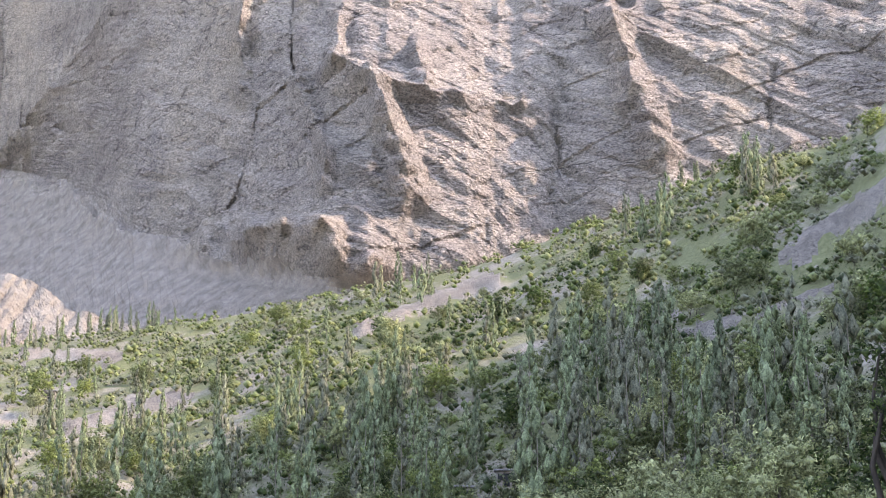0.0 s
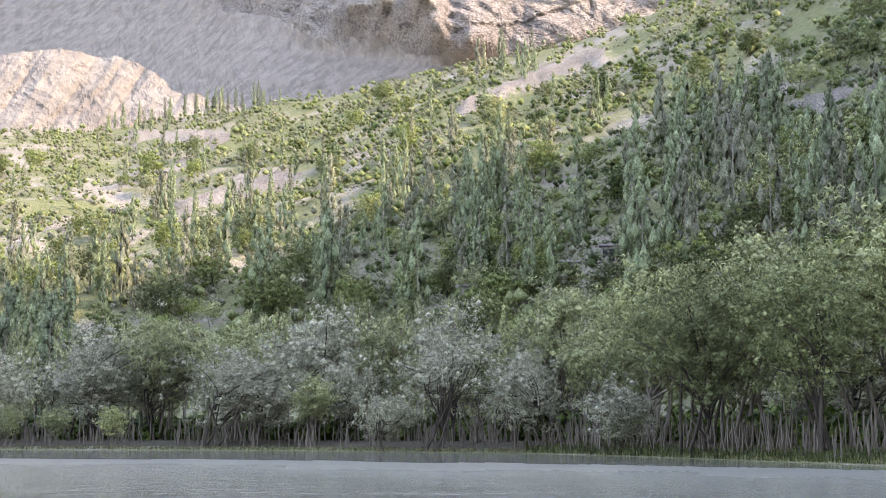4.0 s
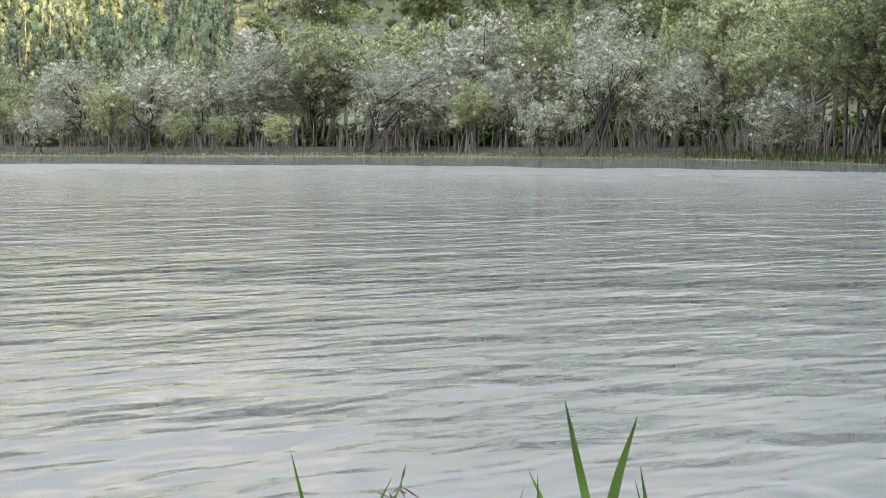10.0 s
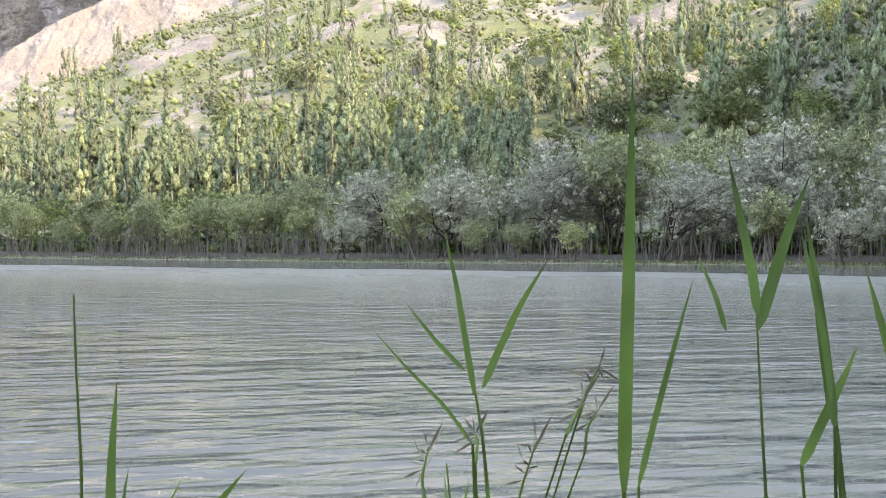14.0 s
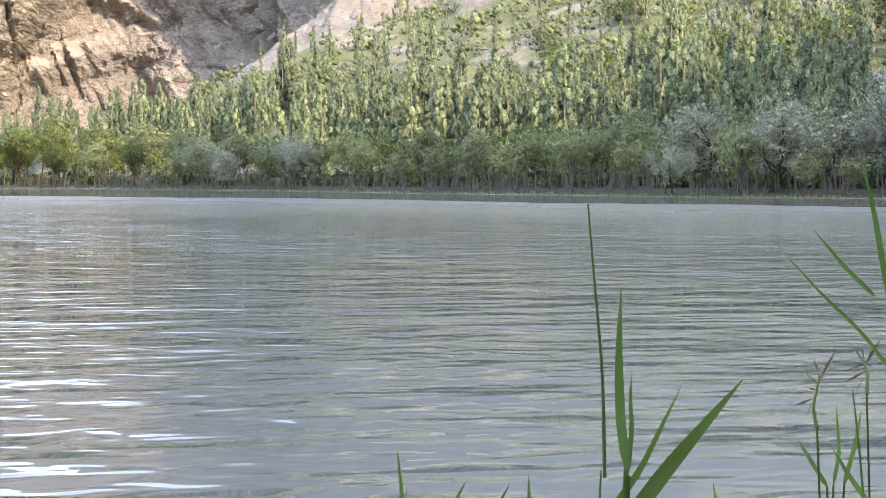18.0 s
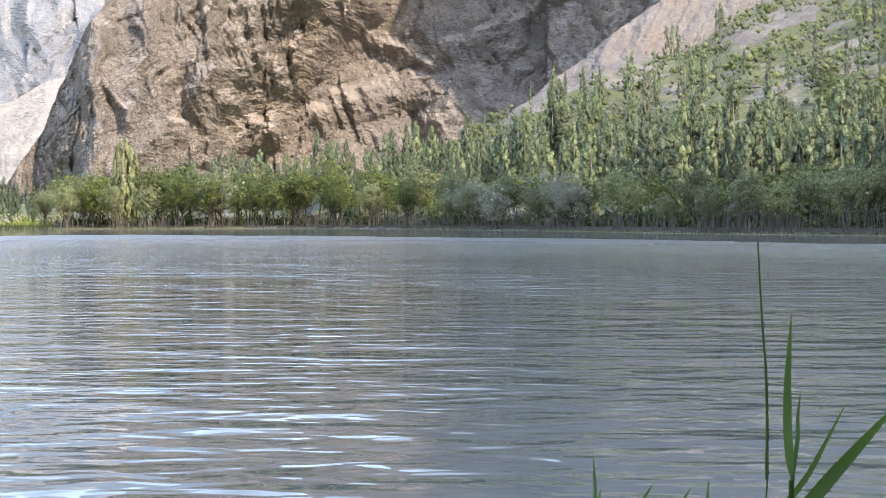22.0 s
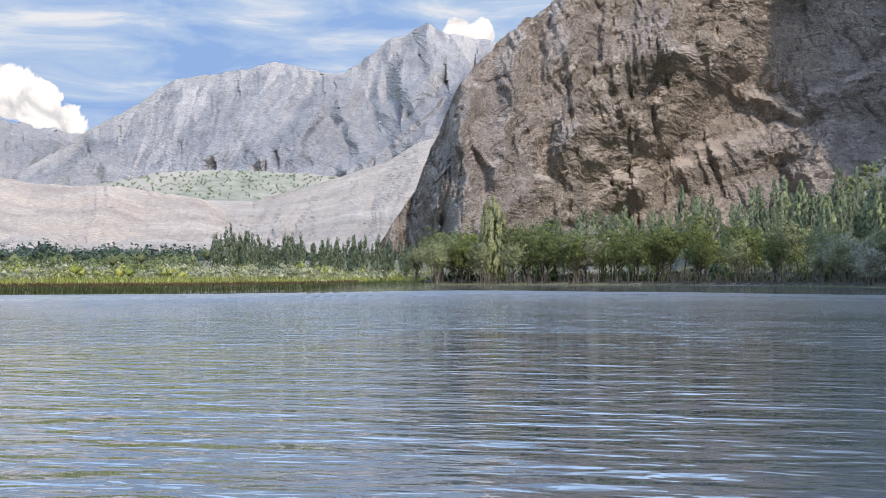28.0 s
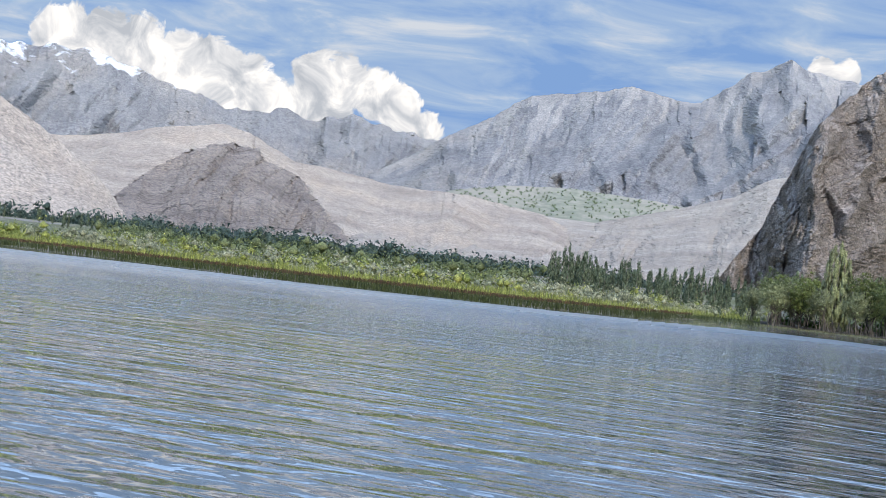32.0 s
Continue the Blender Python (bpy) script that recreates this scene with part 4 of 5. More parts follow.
for back, step, small in ((24, 2.2, 1.05), (38, 2.5, 1.12), (56, 2.8, 1.15)):
    az = -15.0
    while az < 58.3:
        s = float(shore(az))
        stand(rnd.choice(dark_backs if az > 27 else backs if az > 3 else willow + willow + silver), az, s + back + rnd.uniform(-4, 4), small * rnd.uniform(0.8, 1.15) * 1.33 * wood_height(az))
        az += step * (150 / s) * rnd.uniform(0.6, 1.3)

# young trees, thin and pale, between the shore wood and the slope
slender = kinds(lambda k: poplar("sapling", 110 + k, 10.0, 1.9, LEAF_WILLOW, 34, 16, 0.3, 0.3, "thin pale yellow-green sapling in the shore wood", 7), 3)
for k in range(130):
    az = rnd.uniform(-12, 24) if k % 3 else rnd.uniform(0, 12)
    stand(rnd.choice(slender), az, float(shore(az)) + rnd.uniform(18, 56), rnd.uniform(0.8, 1.35))
# poplars on the flat behind the wood
az = 18.0
while az < 57.6:
    f = float(foot(az))
    stand(rnd.choice(pops), az, f + rnd.uniform(-8, 45), rnd.uniform(0.75, 1.12) * (1.0 if az < 40 else 0.92), wide=rnd.uniform(1.1, 1.6))
    az += rnd.uniform(0.1, 0.32)

# hillside: stands of poplars, each over a patch of the slope (bearings, elevations of the feet, number, height)
STANDS = ((14.8, 10.2, 11.6, 12.1, 26, 0.75), (17, 14.5, 10.8, 11.4, 10, 0.8), (3.0, 0.4, 13.0, 13.6, 9, 1.0), (-7.0, -9.0, 15.2, 15.8, 8, 1.15), (-11.8, -13.3, 16.6, 17.4, 8, 1.2), (-9, -11, 17.2, 17.8, 5, 0.7),
          (6.5, -1.5, 6.2, 8.4, 26, 1.25), (-3, -8, 5.5, 8.8, 16, 1.4), (-9, -16, 5.2, 8.0, 18, 1.4), (-4, -10, 8.5, 11.0, 12, 1.3), (16, 6, 6.0, 8.2, 26, 0.95), (18, 8, 8.3, 10.6, 18, 0.8), (6, -3, 9, 12, 20, 0.9), (28, 20, 5.4, 8.5, 34, 0.85), (36, 27, 4.5, 7.5, 26, 0.8),
          (18, 4, 3.6, 5.8, 26, 1.2), (4, -12, 3.8, 5.8, 20, 1.4), (27, 17, 3.4, 5.2, 26, 1.05), (41, 34, 3.2, 4.8, 22, 0.9))
spare = ([], [])
for a0, a1, e0, e1, count, size in STANDS:
    for k in range(count):
        az = rnd.uniform(a1, a0)
        r = on_slope(az, rnd.uniform(e0, e1))
        if k % 7 == 0:
            stand(rnd.choice(hillpop + hillpop + greypop), az, r, 1.1 * size * rnd.uniform(0.7, 1.2))
        else:
            spare[int(rnd.random() < 0.35)].append((az, r, 13 * size * rnd.uniform(0.65, 1.2)))


def poplar_belt(name, seed, places, mat, label):
    """The many poplars of the hillside that stand close together."""
    rng = np.random.default_rng(seed)
    trunks, cs, rs, hubs = [], [], [], []
    for az, r, h in places:
        x, y, _ = polar(az, r, 0.0)
        z = float(ground_z(np.array(az), np.array(r)))
        trunks.append(tube([(x, y, z - 0.3), (x, y, z + h * 0.7)], (0.006 * h, 0.003 * h), 4))
        k = 17
        t = 0.06 + 0.94 * (np.arange(k) + rng.random(k)) / k
        prof = np.minimum(1, t / 0.16 + 0.3) * (1 - np.clip((t - 0.4) / 0.6, 0, 1) ** 1.9 * 0.8)
        wide = rng.uniform(0.75, 1.25)
        a, q = rng.random(k) * 6.283, 0.085 * h * prof * rng.random(k) ** 0.5 * wide
        hubs.append(np.stack([0 * t + x, 0 * t + y, z + t * h * 0.95], -1))
        cs.append(np.stack([x + q * np.cos(a), y + q * np.sin(a), z + t * h * 0.95], -1))
        rs.append(np.stack([0.054 * h * wide * (0.45 + 0.55 * prof)] * 3, -1) * np.array([1, 1, 2.6]))
    v, f, nr = leaf_cloud(rng, np.concatenate(cs), np.concatenate(rs), 24, 0.42, 0.18, 1.6, axis=False, core=0.6, hub=np.concatenate(hubs))
    tv, tf = joined(trunks)
    tf = np.concatenate([tf[:, :3], tf[:, [0, 2, 3]]])
    verts, faces = np.concatenate([tv, v]), np.concatenate([tf, f + len(tv)])
    me = mesh_of(name, verts, faces, [BARK_PALE, mat], True, slots=np.concatenate([np.zeros(len(tf)), np.ones(len(f))]))
    shade_as_volume(me, np.concatenate([np.zeros((len(tv), 3)), nr]))
    return tagged(new(name, me), label, "trees", kind="stuff")


poplar_belt("hillside_poplars", 90, spare[0], LEAF_POPLAR, "green poplars in stands over the hillside")
poplar_belt("pale_poplars", 91, spare[1], LEAF_GREY, "grey-green poplars in stands over the hillside")
for k in range(312):
    az = rnd.uniform(-17, 30) if k % 3 else rnd.uniform(-16, 6)
    r = on_slope(az, rnd.uniform(1.4, 4.6) if k % 4 == 1 else rnd.uniform(2.6, 7.0) if k % 2 else rnd.uniform(3.5, float(crest_el(az)) - 0.6))
    if bareness(np.array([az]), np.array([r]))[0] > 0.15:
        continue
    # the shaded part of the slope gets the darkened tree as well
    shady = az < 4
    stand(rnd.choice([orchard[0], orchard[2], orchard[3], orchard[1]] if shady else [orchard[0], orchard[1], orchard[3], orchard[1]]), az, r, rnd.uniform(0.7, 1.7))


def bushes(name, seed, count, mat, azs, lo, hi, size, label, per=20, tuft=0.38, where=-0.3, tall=0.65):
    """Low scrub over the slope."""
    rng = np.random.default_rng(seed)
    az = rng.uniform(azs[0], azs[1], count)
    r = foot(az) + (crest_r(az) - foot(az)) * rng.uniform(lo, hi, count) ** 0.75
    keep = (pn(-r * np.sin(np.radians(az)) / 45, r * np.cos(np.radians(az)) / 45, seed * 1.7) > where) & (bareness(az, r) < 0.2 + 0.2 * rng.random(count))
    az, r = az[keep], r[keep]
    s = size * rng.uniform(0.5, 1.4, len(az))[:, None]
    c = polar(az, r, ground_z(az, r)) + np.array([0, 0, 0.4]) * s
    c3 = np.concatenate([c + rng.normal(size=c.shape) * s * np.array([0.5, 0.5, 0.3]) for _ in range(4)])
    me = leafy(name, *leaf_cloud(rng, c3, np.concatenate([s] * 4) * np.array([0.55, 0.55, 0.5 * tall / 0.65]) * rng.uniform(0.6, 1.3, (len(c3), 1)), per, tuft, tuft * 0.5, axis=False), mat)
    return tagged(new(name, me), label, "bushes", kind="stuff")


bushes("green_bushes", 3, 2300, LEAF_BUSH, (-17, 46), 0.0, 1.0, 3.0, "green bushes and fruit trees over the hillside")
bushes("grey_bushes", 4, 2500, LEAF_GREY, (-17, 46), 0.0, 1.0, 2.5, "grey-green thorn bushes over the hillside")
bushes("lime_bushes", 5, 1100, LEAF_LIME, (-14, 27), 0.1, 1.0, 2.3, "bright green apricot bushes on the terraces")
# darkened scrub that paints the slope's shade deeper
bushes("dark_bushes", 6, 700, LEAF_DARK, (-17, 10), 0.0, 0.75, 2.6, "green scrub darkened to deepen the shade on the slope")

# stones lying on the bare ground of the slope
def rubble():
    rng = np.random.default_rng(61)
    az = rng.uniform(-17, 44, 9000)
    r = foot(az) + (crest_r(az) - foot(az)) * rng.uniform(0.05, 1, 9000)
    keep = bareness(az, r) + 0.25 * rng.random(9000) > 0.24
    az, r = az[keep][:1800], r[keep][:1800]
    s = 0.35 + 1.1 * rng.random((len(az), 1, 1)) ** 3
    v = polar(az, r, ground_z(az, r))[:, None] + KNOT[None] * s * rng.uniform(0.6, 1.3, (len(az), 6, 3)) * np.array([1, 1, 0.8])
    f = KNOT_FACES[None] + 6 * np.arange(len(az))[:, None, None]
    return mesh_of("slope_stones", v.reshape(-1, 3), f.reshape(-1, 3), CLAY, False)


tagged(new("slope_stones", rubble()), "pale broken stones scattered over the bare slope", "stones", kind="stuff")

# slender flooded stems under the shore wood
rng = np.random.default_rng(8)
pieces = []
for k in range(2200):
    az = rng.uniform(-13, 30) if k % 2 else rng.uniform(30, 58)
    if pn(az / 1.7, 0.0, 3.0) < -0.15 and k % 3:
        continue
    r = float(shore(az)) + rng.uniform(2, 16)
    x, y, _ = polar(az, r, 0.0)
    z, h = float(ground_z(np.array(az), np.array(r))), rng.uniform(1.0, 2.3)
    pieces.append(tube([(x, y, z - 0.1), (x + rng.normal() * 0.12 * h, y + rng.normal() * 0.12 * h, z + h)], (rng.uniform(0.035, 0.08), 0.03), 4))
v, f = joined(pieces)
tagged(new("sapling_stems", mesh_of("sapling_stems", v, f, BARK_STEM)), "dense pale slender sapling stems along the shore", "stems", kind="stuff")


def blades(name, seed, count, az_range, near, far, height, width, mat, label, category, lean=0.25, lift=0.0, base=None):
    """Standing grass, sedge or reed by the water: curved blades."""
    rng = np.random.default_rng(seed)
    az = rng.uniform(*az_range, count)
    r = shore(az) + rng.uniform(near, far, count)
    z = np.maximum(ground_z(az, r), -0.3) + lift if base is None else np.full(count, base)
    p = polar(az, r, z)
    h = height * rng.uniform(0.55, 1.25, (count, 1))
    a = rng.uniform(0, 2 * math.pi, count)
    side = np.stack([np.cos(a), np.sin(a), 0 * a], -1) * width / 2 * rng.uniform(0.6, 1.4, (count, 1))
    tip = rng.normal(size=(count, 3)) * lean * h
    tip[:, 2] = 0
    up = np.array([0, 0, 1.0])
    verts = np.stack([p - side, p + side, p + up * h * 0.6 + tip * 0.35 + side * 0.8, p + up * h + tip, p + up * h * 0.6 + tip * 0.35 - side * 0.8], 1)
    v = verts.reshape(-1, 3)
    i = np.arange(count)[:, None] * 5
    f = np.concatenate([np.concatenate([i, i + 1, i + 2, i + 4], 1), np.concatenate([i + 4, i + 2, i + 3, i + 3], 1)])
    tri = np.concatenate([f[:count, [0, 1, 2]], f[:count, [0, 2, 3]], f[count:, [0, 1, 2]]])
    return tagged(new(name, mesh_of(name, v, tri, mat, False)), label, category, kind="stuff")


LEAF_PALE = leaf("pale_shrub_leaves", (0.22, 0.235, 0.155), (0.40, 0.41, 0.30))
LEAF_SHORE = leaf("shore_grass_blades", (0.08, 0.085, 0.048), (0.16, 0.162, 0.1))
LEAF_MARSH = leaf("marsh_leaves", (0.15, 0.19, 0.05), (0.34, 0.36, 0.13))
blades("shore_grass", 21, 9000, (-14, 62), -1.0, 3.0, 0.2, 0.08, LEAF_SHORE, "low green grass along the shore", "grass")
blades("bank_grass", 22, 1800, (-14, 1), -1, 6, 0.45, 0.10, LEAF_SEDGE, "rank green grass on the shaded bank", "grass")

# ---- the marsh ----
blades("sedge", 23, 20000, (58.5, 93), -2, 13, 1.0, 0.06, LEAF_SEDGE, "dark green sedge standing in the shallow water", "sedge", 0.1, 0.0, -0.1)
blades("brown_sedge", 24, 9000, (61, 93), 4, 14, 0.4, 0.06, REED_BROWN, "brown dry sedge heads in the marsh", "sedge", 0.3, 0.0, 0.72)
blades("marsh_reed", 25, 6000, (58.5, 95), 16, 26, 1.15, 0.12, LEAF_MARSH, "yellow-green reed bed behind the sedge", "reeds", 0.2)


def flat_bushes(name, seed, count, az_range, near, far, size, mat, label, per=14, tuft=0.5, tall=0.8):
    """Shrubs on the flat beyond the marsh's edge."""
    rng = np.random.default_rng(seed)
    az = rng.uniform(*az_range, count)
    r = shore(az) + rng.uniform(near, far, count)
    s = size * rng.uniform(0.6, 1.4, count)[:, None]
    c = polar(az, r, ground_z(az, r)) + np.array([0, 0, 0.5]) * s * tall
    c4 = np.concatenate([c + rng.normal(size=c.shape) * s * np.array([0.6, 0.6, 0.3]) for _ in range(4)])
    me = leafy(name, *leaf_cloud(rng, c4, np.concatenate([s] * 4) * np.array([0.6, 0.6, 0.6 * tall]), per, tuft, tuft * 0.55, axis=False), mat)
    return tagged(new(name, me), label, "bushes", kind="stuff")


# added dark bushes, in place of the deep shade behind the stems
flat_bushes("undergrowth", 31, 600, (-13, 58), 15, 30, 1.5, LEAF_DARK, "dark filler bushes standing in for shade deep in the shore wood", 8, 0.7)
flat_bushes("marsh_shrubs", 26, 460, (58.5, 86), 24, 80, 1.7, LEAF_PALE, "pale grey-green shrubs behind the reed bed", 44, 0.38, 0.85)
flat_bushes("willow_scrub", 27, 380, (58.5, 92), 24, 130, 1.8, LEAF_MARSH, "yellow-green willow scrub in the marsh", 44, 0.38, 0.85)
flat_bushes("far_thicket", 28, 420, (67, 83), 110, 230, 3.2, LEAF_BUSH, "green thicket across the flats", 40, 0.62, 0.9)
# the blue-green haze of distance is mixed into this leaf colour
LEAF_FAR = leaf("hazed_far_leaves", (0.07, 0.115, 0.095), (0.14, 0.19, 0.15))
flat_bushes("far_trees", 29, 520, (58, 96), 600, 900, 4.8, LEAF_FAR, "distant tree belt across the valley floor, tinted blue-green for haze", 24, 2.2, 1.3)
far_row = []
for a0, a1, r0, r1, count, size in ((66.5, 65.0, 300, 330, 14, 0.56), (66, 58.6, 330, 420, 80, 0.54), (90, 82, 620, 700, 30, 0.32), (62.5, 59, 300, 360, 14, 0.45)):
    for k in range(count):
        far_row.append((rnd.uniform(a1, a0), rnd.uniform(r0, r1), 17 * size * rnd.uniform(0.75, 1.2)))
poplar_belt("marsh_poplars", 92, far_row, LEAF_POPLAR, "dark green poplars in a row beyond the marsh")
# sunlit trees at the wood's end
for az, r, k, size in ((58.1, 285, 0, 1.2), (57.4, 292, 1, 1.3), (56.6, 297, 2, 1.25), (58.8, 292, 3, 1.0), (55.8, 305, 0, 1.5), (54.6, 310, 1, 1.5), (57.9, 300, 2, 1.3)):
    stand(willow[k], az, r, size)
yellow = poplar("poplar", 77, 16.0, 3.6, LEAF_WILLOW, 60, 28, 0.34, 0.05, "tall yellow-green poplar at the end of the wood", 0)
for az, size in ((56.2, 1.0), (56.05, 1.05), (55.85, 1.1), (55.7, 1.0), (55.5, 0.9)):
    stand(yellow, az, 296, size, wide=0.8)
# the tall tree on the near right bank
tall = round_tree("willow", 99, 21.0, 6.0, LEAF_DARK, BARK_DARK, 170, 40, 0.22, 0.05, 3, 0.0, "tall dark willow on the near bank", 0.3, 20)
stand(tall, -17.5, 60)


# muted green, with the haze painted into the leaves
LEAF_VILLAGE = leaf("hazed_village_leaves", (0.13, 0.165, 0.115), (0.2, 0.235, 0.165))
# village trees on the green terrace across the valley
rng = np.random.default_rng(44)
va = rng.uniform(60.8, 70.4, 420)
vt = np.interp(va, (60.5, 61.5, 63, 66, 68.5, 70.5, 71), (3.6, 3.75, 3.9, 4.05, 3.9, 3.5, 3.3))
vu = rng.random(420) ** 0.7
vr = 2655 + 240 * vu
vc = polar(va, vr, EYE + vr * np.tan(np.radians(2.9 + (vt - 2.9) * vu)))
vs = rng.uniform(0.8, 2.0, (420, 1)) * np.array([2.2, 1, 0.9])
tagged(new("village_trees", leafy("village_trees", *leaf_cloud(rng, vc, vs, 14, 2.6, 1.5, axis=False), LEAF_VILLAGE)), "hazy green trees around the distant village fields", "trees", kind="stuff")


# ---- reed grass before the eye ----
HEAD = leaf("grass_heads", (0.06, 0.05, 0.035), (0.13, 0.11, 0.08), 0.3, 0.2)
GRASS = leaf("grass_blades", (0.05, 0.105, 0.02), (0.085, 0.155, 0.03), 0.2, 0.4)


def curve_points(pts, n):
    """A smooth line through the given points."""
    p = np.asarray(pts, float)
    d = np.concatenate([[0], np.cumsum(np.linalg.norm(np.diff(p, axis=0), axis=1))])
    s = np.linspace(0, d[-1], n)
    q = np.stack([np.interp(s, d, p[:, k]) for k in range(3)], -1)
    for _ in range(3):
        q[1:-1] = (q[:-2] + 2 * q[1:-1] + q[2:]) / 4
    return q


def blade_mesh(pts, width):
    """One grass blade: folded along its midrib, tapering to a point."""
    q = curve_points(pts, 22)
    t = np.linspace(0, 1, 22)
    w = width / 2 * np.minimum(1, t / 0.12 + 0.35) * (1 - np.clip((t - 0.35) / 0.65, 0, 1) ** 1.7)
    d = np.gradient(q, axis=0)
    side = np.cross(d, q - np.array([0, 0, EYE]))
    side /= np.linalg.norm(side, axis=1)[:, None] + 1e-9
    fold = np.cross(side, d)
    fold /= np.linalg.norm(fold, axis=1)[:, None] + 1e-9
    v = np.stack([q - side * w[:, None], q + fold * w[:, None] * 0.35, q + side * w[:, None]], 1).reshape(-1, 3)
    return mesh_of("blade", v, grid_faces(22, 3), GRASS)


def reed_plant(*pieces):
    """A tuft of reed grass: stems from the bank, blades, and open seed heads."""
    first = np.array([p[2][0] for p in pieces])
    base = np.array([first[:, 0].mean(), first[:, 1].mean(), 0.22])
    root = new("reed_grass")
    tagged(root, "slender green reed grass growing on the near bank", "grass", "reed grass on the bank")
    root.location = base
    low = min((np.array(p[2][0]) for p in pieces), key=lambda q: q[2])
    for kind, width, pts in pieces:
        line = [np.array(p) for p in pts]
        if line[0][2] < 1.64:
            own = np.allclose(line[0], low)
            way = [base - base, (line[0] - base) * np.array([0.5, 0.5, 0.6]), line[0] - base] if own else [(low - base) * 0.88, (low - base) * 0.5 + (line[0] - base) * 0.44, line[0] - base]
            v, f = tube(curve_points(way, 8), np.linspace(0.0008, 0.0006, 8), 5)
            part("stalk", mesh_of("stalk", v, f, GRASS), root)
        line = [p - base for p in line]
        width = width / 1000
        if kind == "b":
            me = blade_mesh([p + base for p in line], width)
            me.transform(Matrix.Translation(-Vector(base)))
            part("blade", me, root)
        else:
            q = curve_points(line, 14)
            v, f = tube(q, np.linspace(width * 0.5, width * 0.25, 14), 6)
            part("stem", mesh_of("stem", v, f, GRASS), root)
        if kind == "h":
            rng = np.random.default_rng(int(width * 1e5) + len(line))
            top, up = line[-1], line[-1] - line[-2]
            quads = []
            for k in range(16):
                at = top - up * (k / 20)
                out = up * 0.22 + rng.normal(size=3) * 0.007
                side = np.cross(out, rng.normal(size=3))
                side = side / np.linalg.norm(side) * 0.0008
                quads.append((np.array([at, at + out * 0.5 + side, at + out, at + out * 0.5 - side]), np.array([[0, 1, 2, 3]])))
            v, f = joined(quads)
            part("seed_head", mesh_of("seed_head", v, f, HEAD), root, "open brown seed head")
    return root


reed_plant(*(('b', 3.4, ((-0.077, 0.306, 1.639), (-0.078, 0.312, 1.668), (-0.079, 0.319, 1.693), (-0.080, 0.325, 1.717), (-0.081, 0.331, 1.745))),))
reed_plant(*(('s', 1.5, ((-0.074, 0.500, 1.603), (-0.077, 0.508, 1.633), (-0.080, 0.516, 1.668))), ('b', 3.5, ((-0.077, 0.499, 1.673), (-0.080, 0.507, 1.687), (-0.086, 0.515, 1.709), (-0.092, 0.522, 1.733))), ('b', 4.5, ((-0.077, 0.499, 1.668), (-0.074, 0.508, 1.682), (-0.069, 0.517, 1.703), (-0.062, 0.527, 1.725))),))
reed_plant(*(('s', 2.8, ((-0.044, 0.475, 1.609), (-0.048, 0.484, 1.639), (-0.051, 0.491, 1.655))), ('b', 3.8, ((-0.047, 0.475, 1.637), (-0.051, 0.483, 1.659), (-0.055, 0.491, 1.684), (-0.060, 0.499, 1.711))), ('b', 2.4, ((-0.048, 0.475, 1.646), (-0.051, 0.483, 1.663), (-0.057, 0.491, 1.688), (-0.062, 0.499, 1.705))), ('b', 3.5, ((-0.058, 0.474, 1.623), (-0.050, 0.484, 1.642), (-0.045, 0.492, 1.654), (-0.042, 0.501, 1.663))),))
reed_plant(*(('s', 1.4, ((-0.021, 0.491, 1.608), (-0.022, 0.500, 1.629))), ('b', 3.8, ((-0.021, 0.491, 1.629), (-0.026, 0.500, 1.645), (-0.033, 0.507, 1.665), (-0.041, 0.515, 1.691))), ('s', 1.1, ((-0.020, 0.491, 1.608), (-0.021, 0.500, 1.644), (-0.023, 0.508, 1.690))), ('b', 3.1, ((-0.020, 0.491, 1.649), (-0.016, 0.500, 1.661), (-0.009, 0.509, 1.675))), ('b', 1.8, ((-0.010, 0.492, 1.633), (-0.014, 0.500, 1.640), (-0.019, 0.508, 1.650))),))
reed_plant(*(('s', 1.8, ((-0.181, 0.501, 1.597), (-0.186, 0.508, 1.622), (-0.192, 0.514, 1.644))), ('b', 2.4, ((-0.186, 0.499, 1.640), (-0.192, 0.506, 1.658), (-0.198, 0.512, 1.680), (-0.207, 0.518, 1.709))), ('b', 2.9, ((-0.183, 0.500, 1.643), (-0.181, 0.510, 1.655), (-0.175, 0.521, 1.674), (-0.166, 0.533, 1.694))), ('b', 1.5, ((-0.187, 0.499, 1.621), (-0.200, 0.503, 1.635), (-0.217, 0.505, 1.649), (-0.234, 0.506, 1.666))),))
reed_plant(*(('b', 2.5, ((-0.129, 0.531, 1.603), (-0.126, 0.541, 1.624), (-0.120, 0.551, 1.654), (-0.113, 0.561, 1.686))), ('b', 2.0, ((-0.096, 0.539, 1.665), (-0.101, 0.546, 1.677), (-0.106, 0.554, 1.685), (-0.112, 0.561, 1.694))),))
reed_plant(*(('s', 0.7, ((-0.139, 0.167, 1.614), (-0.141, 0.173, 1.626), (-0.143, 0.178, 1.640))), ('s', 0.7, ((-0.137, 0.168, 1.641), (-0.140, 0.173, 1.659), (-0.144, 0.177, 1.676), (-0.148, 0.182, 1.690))),))
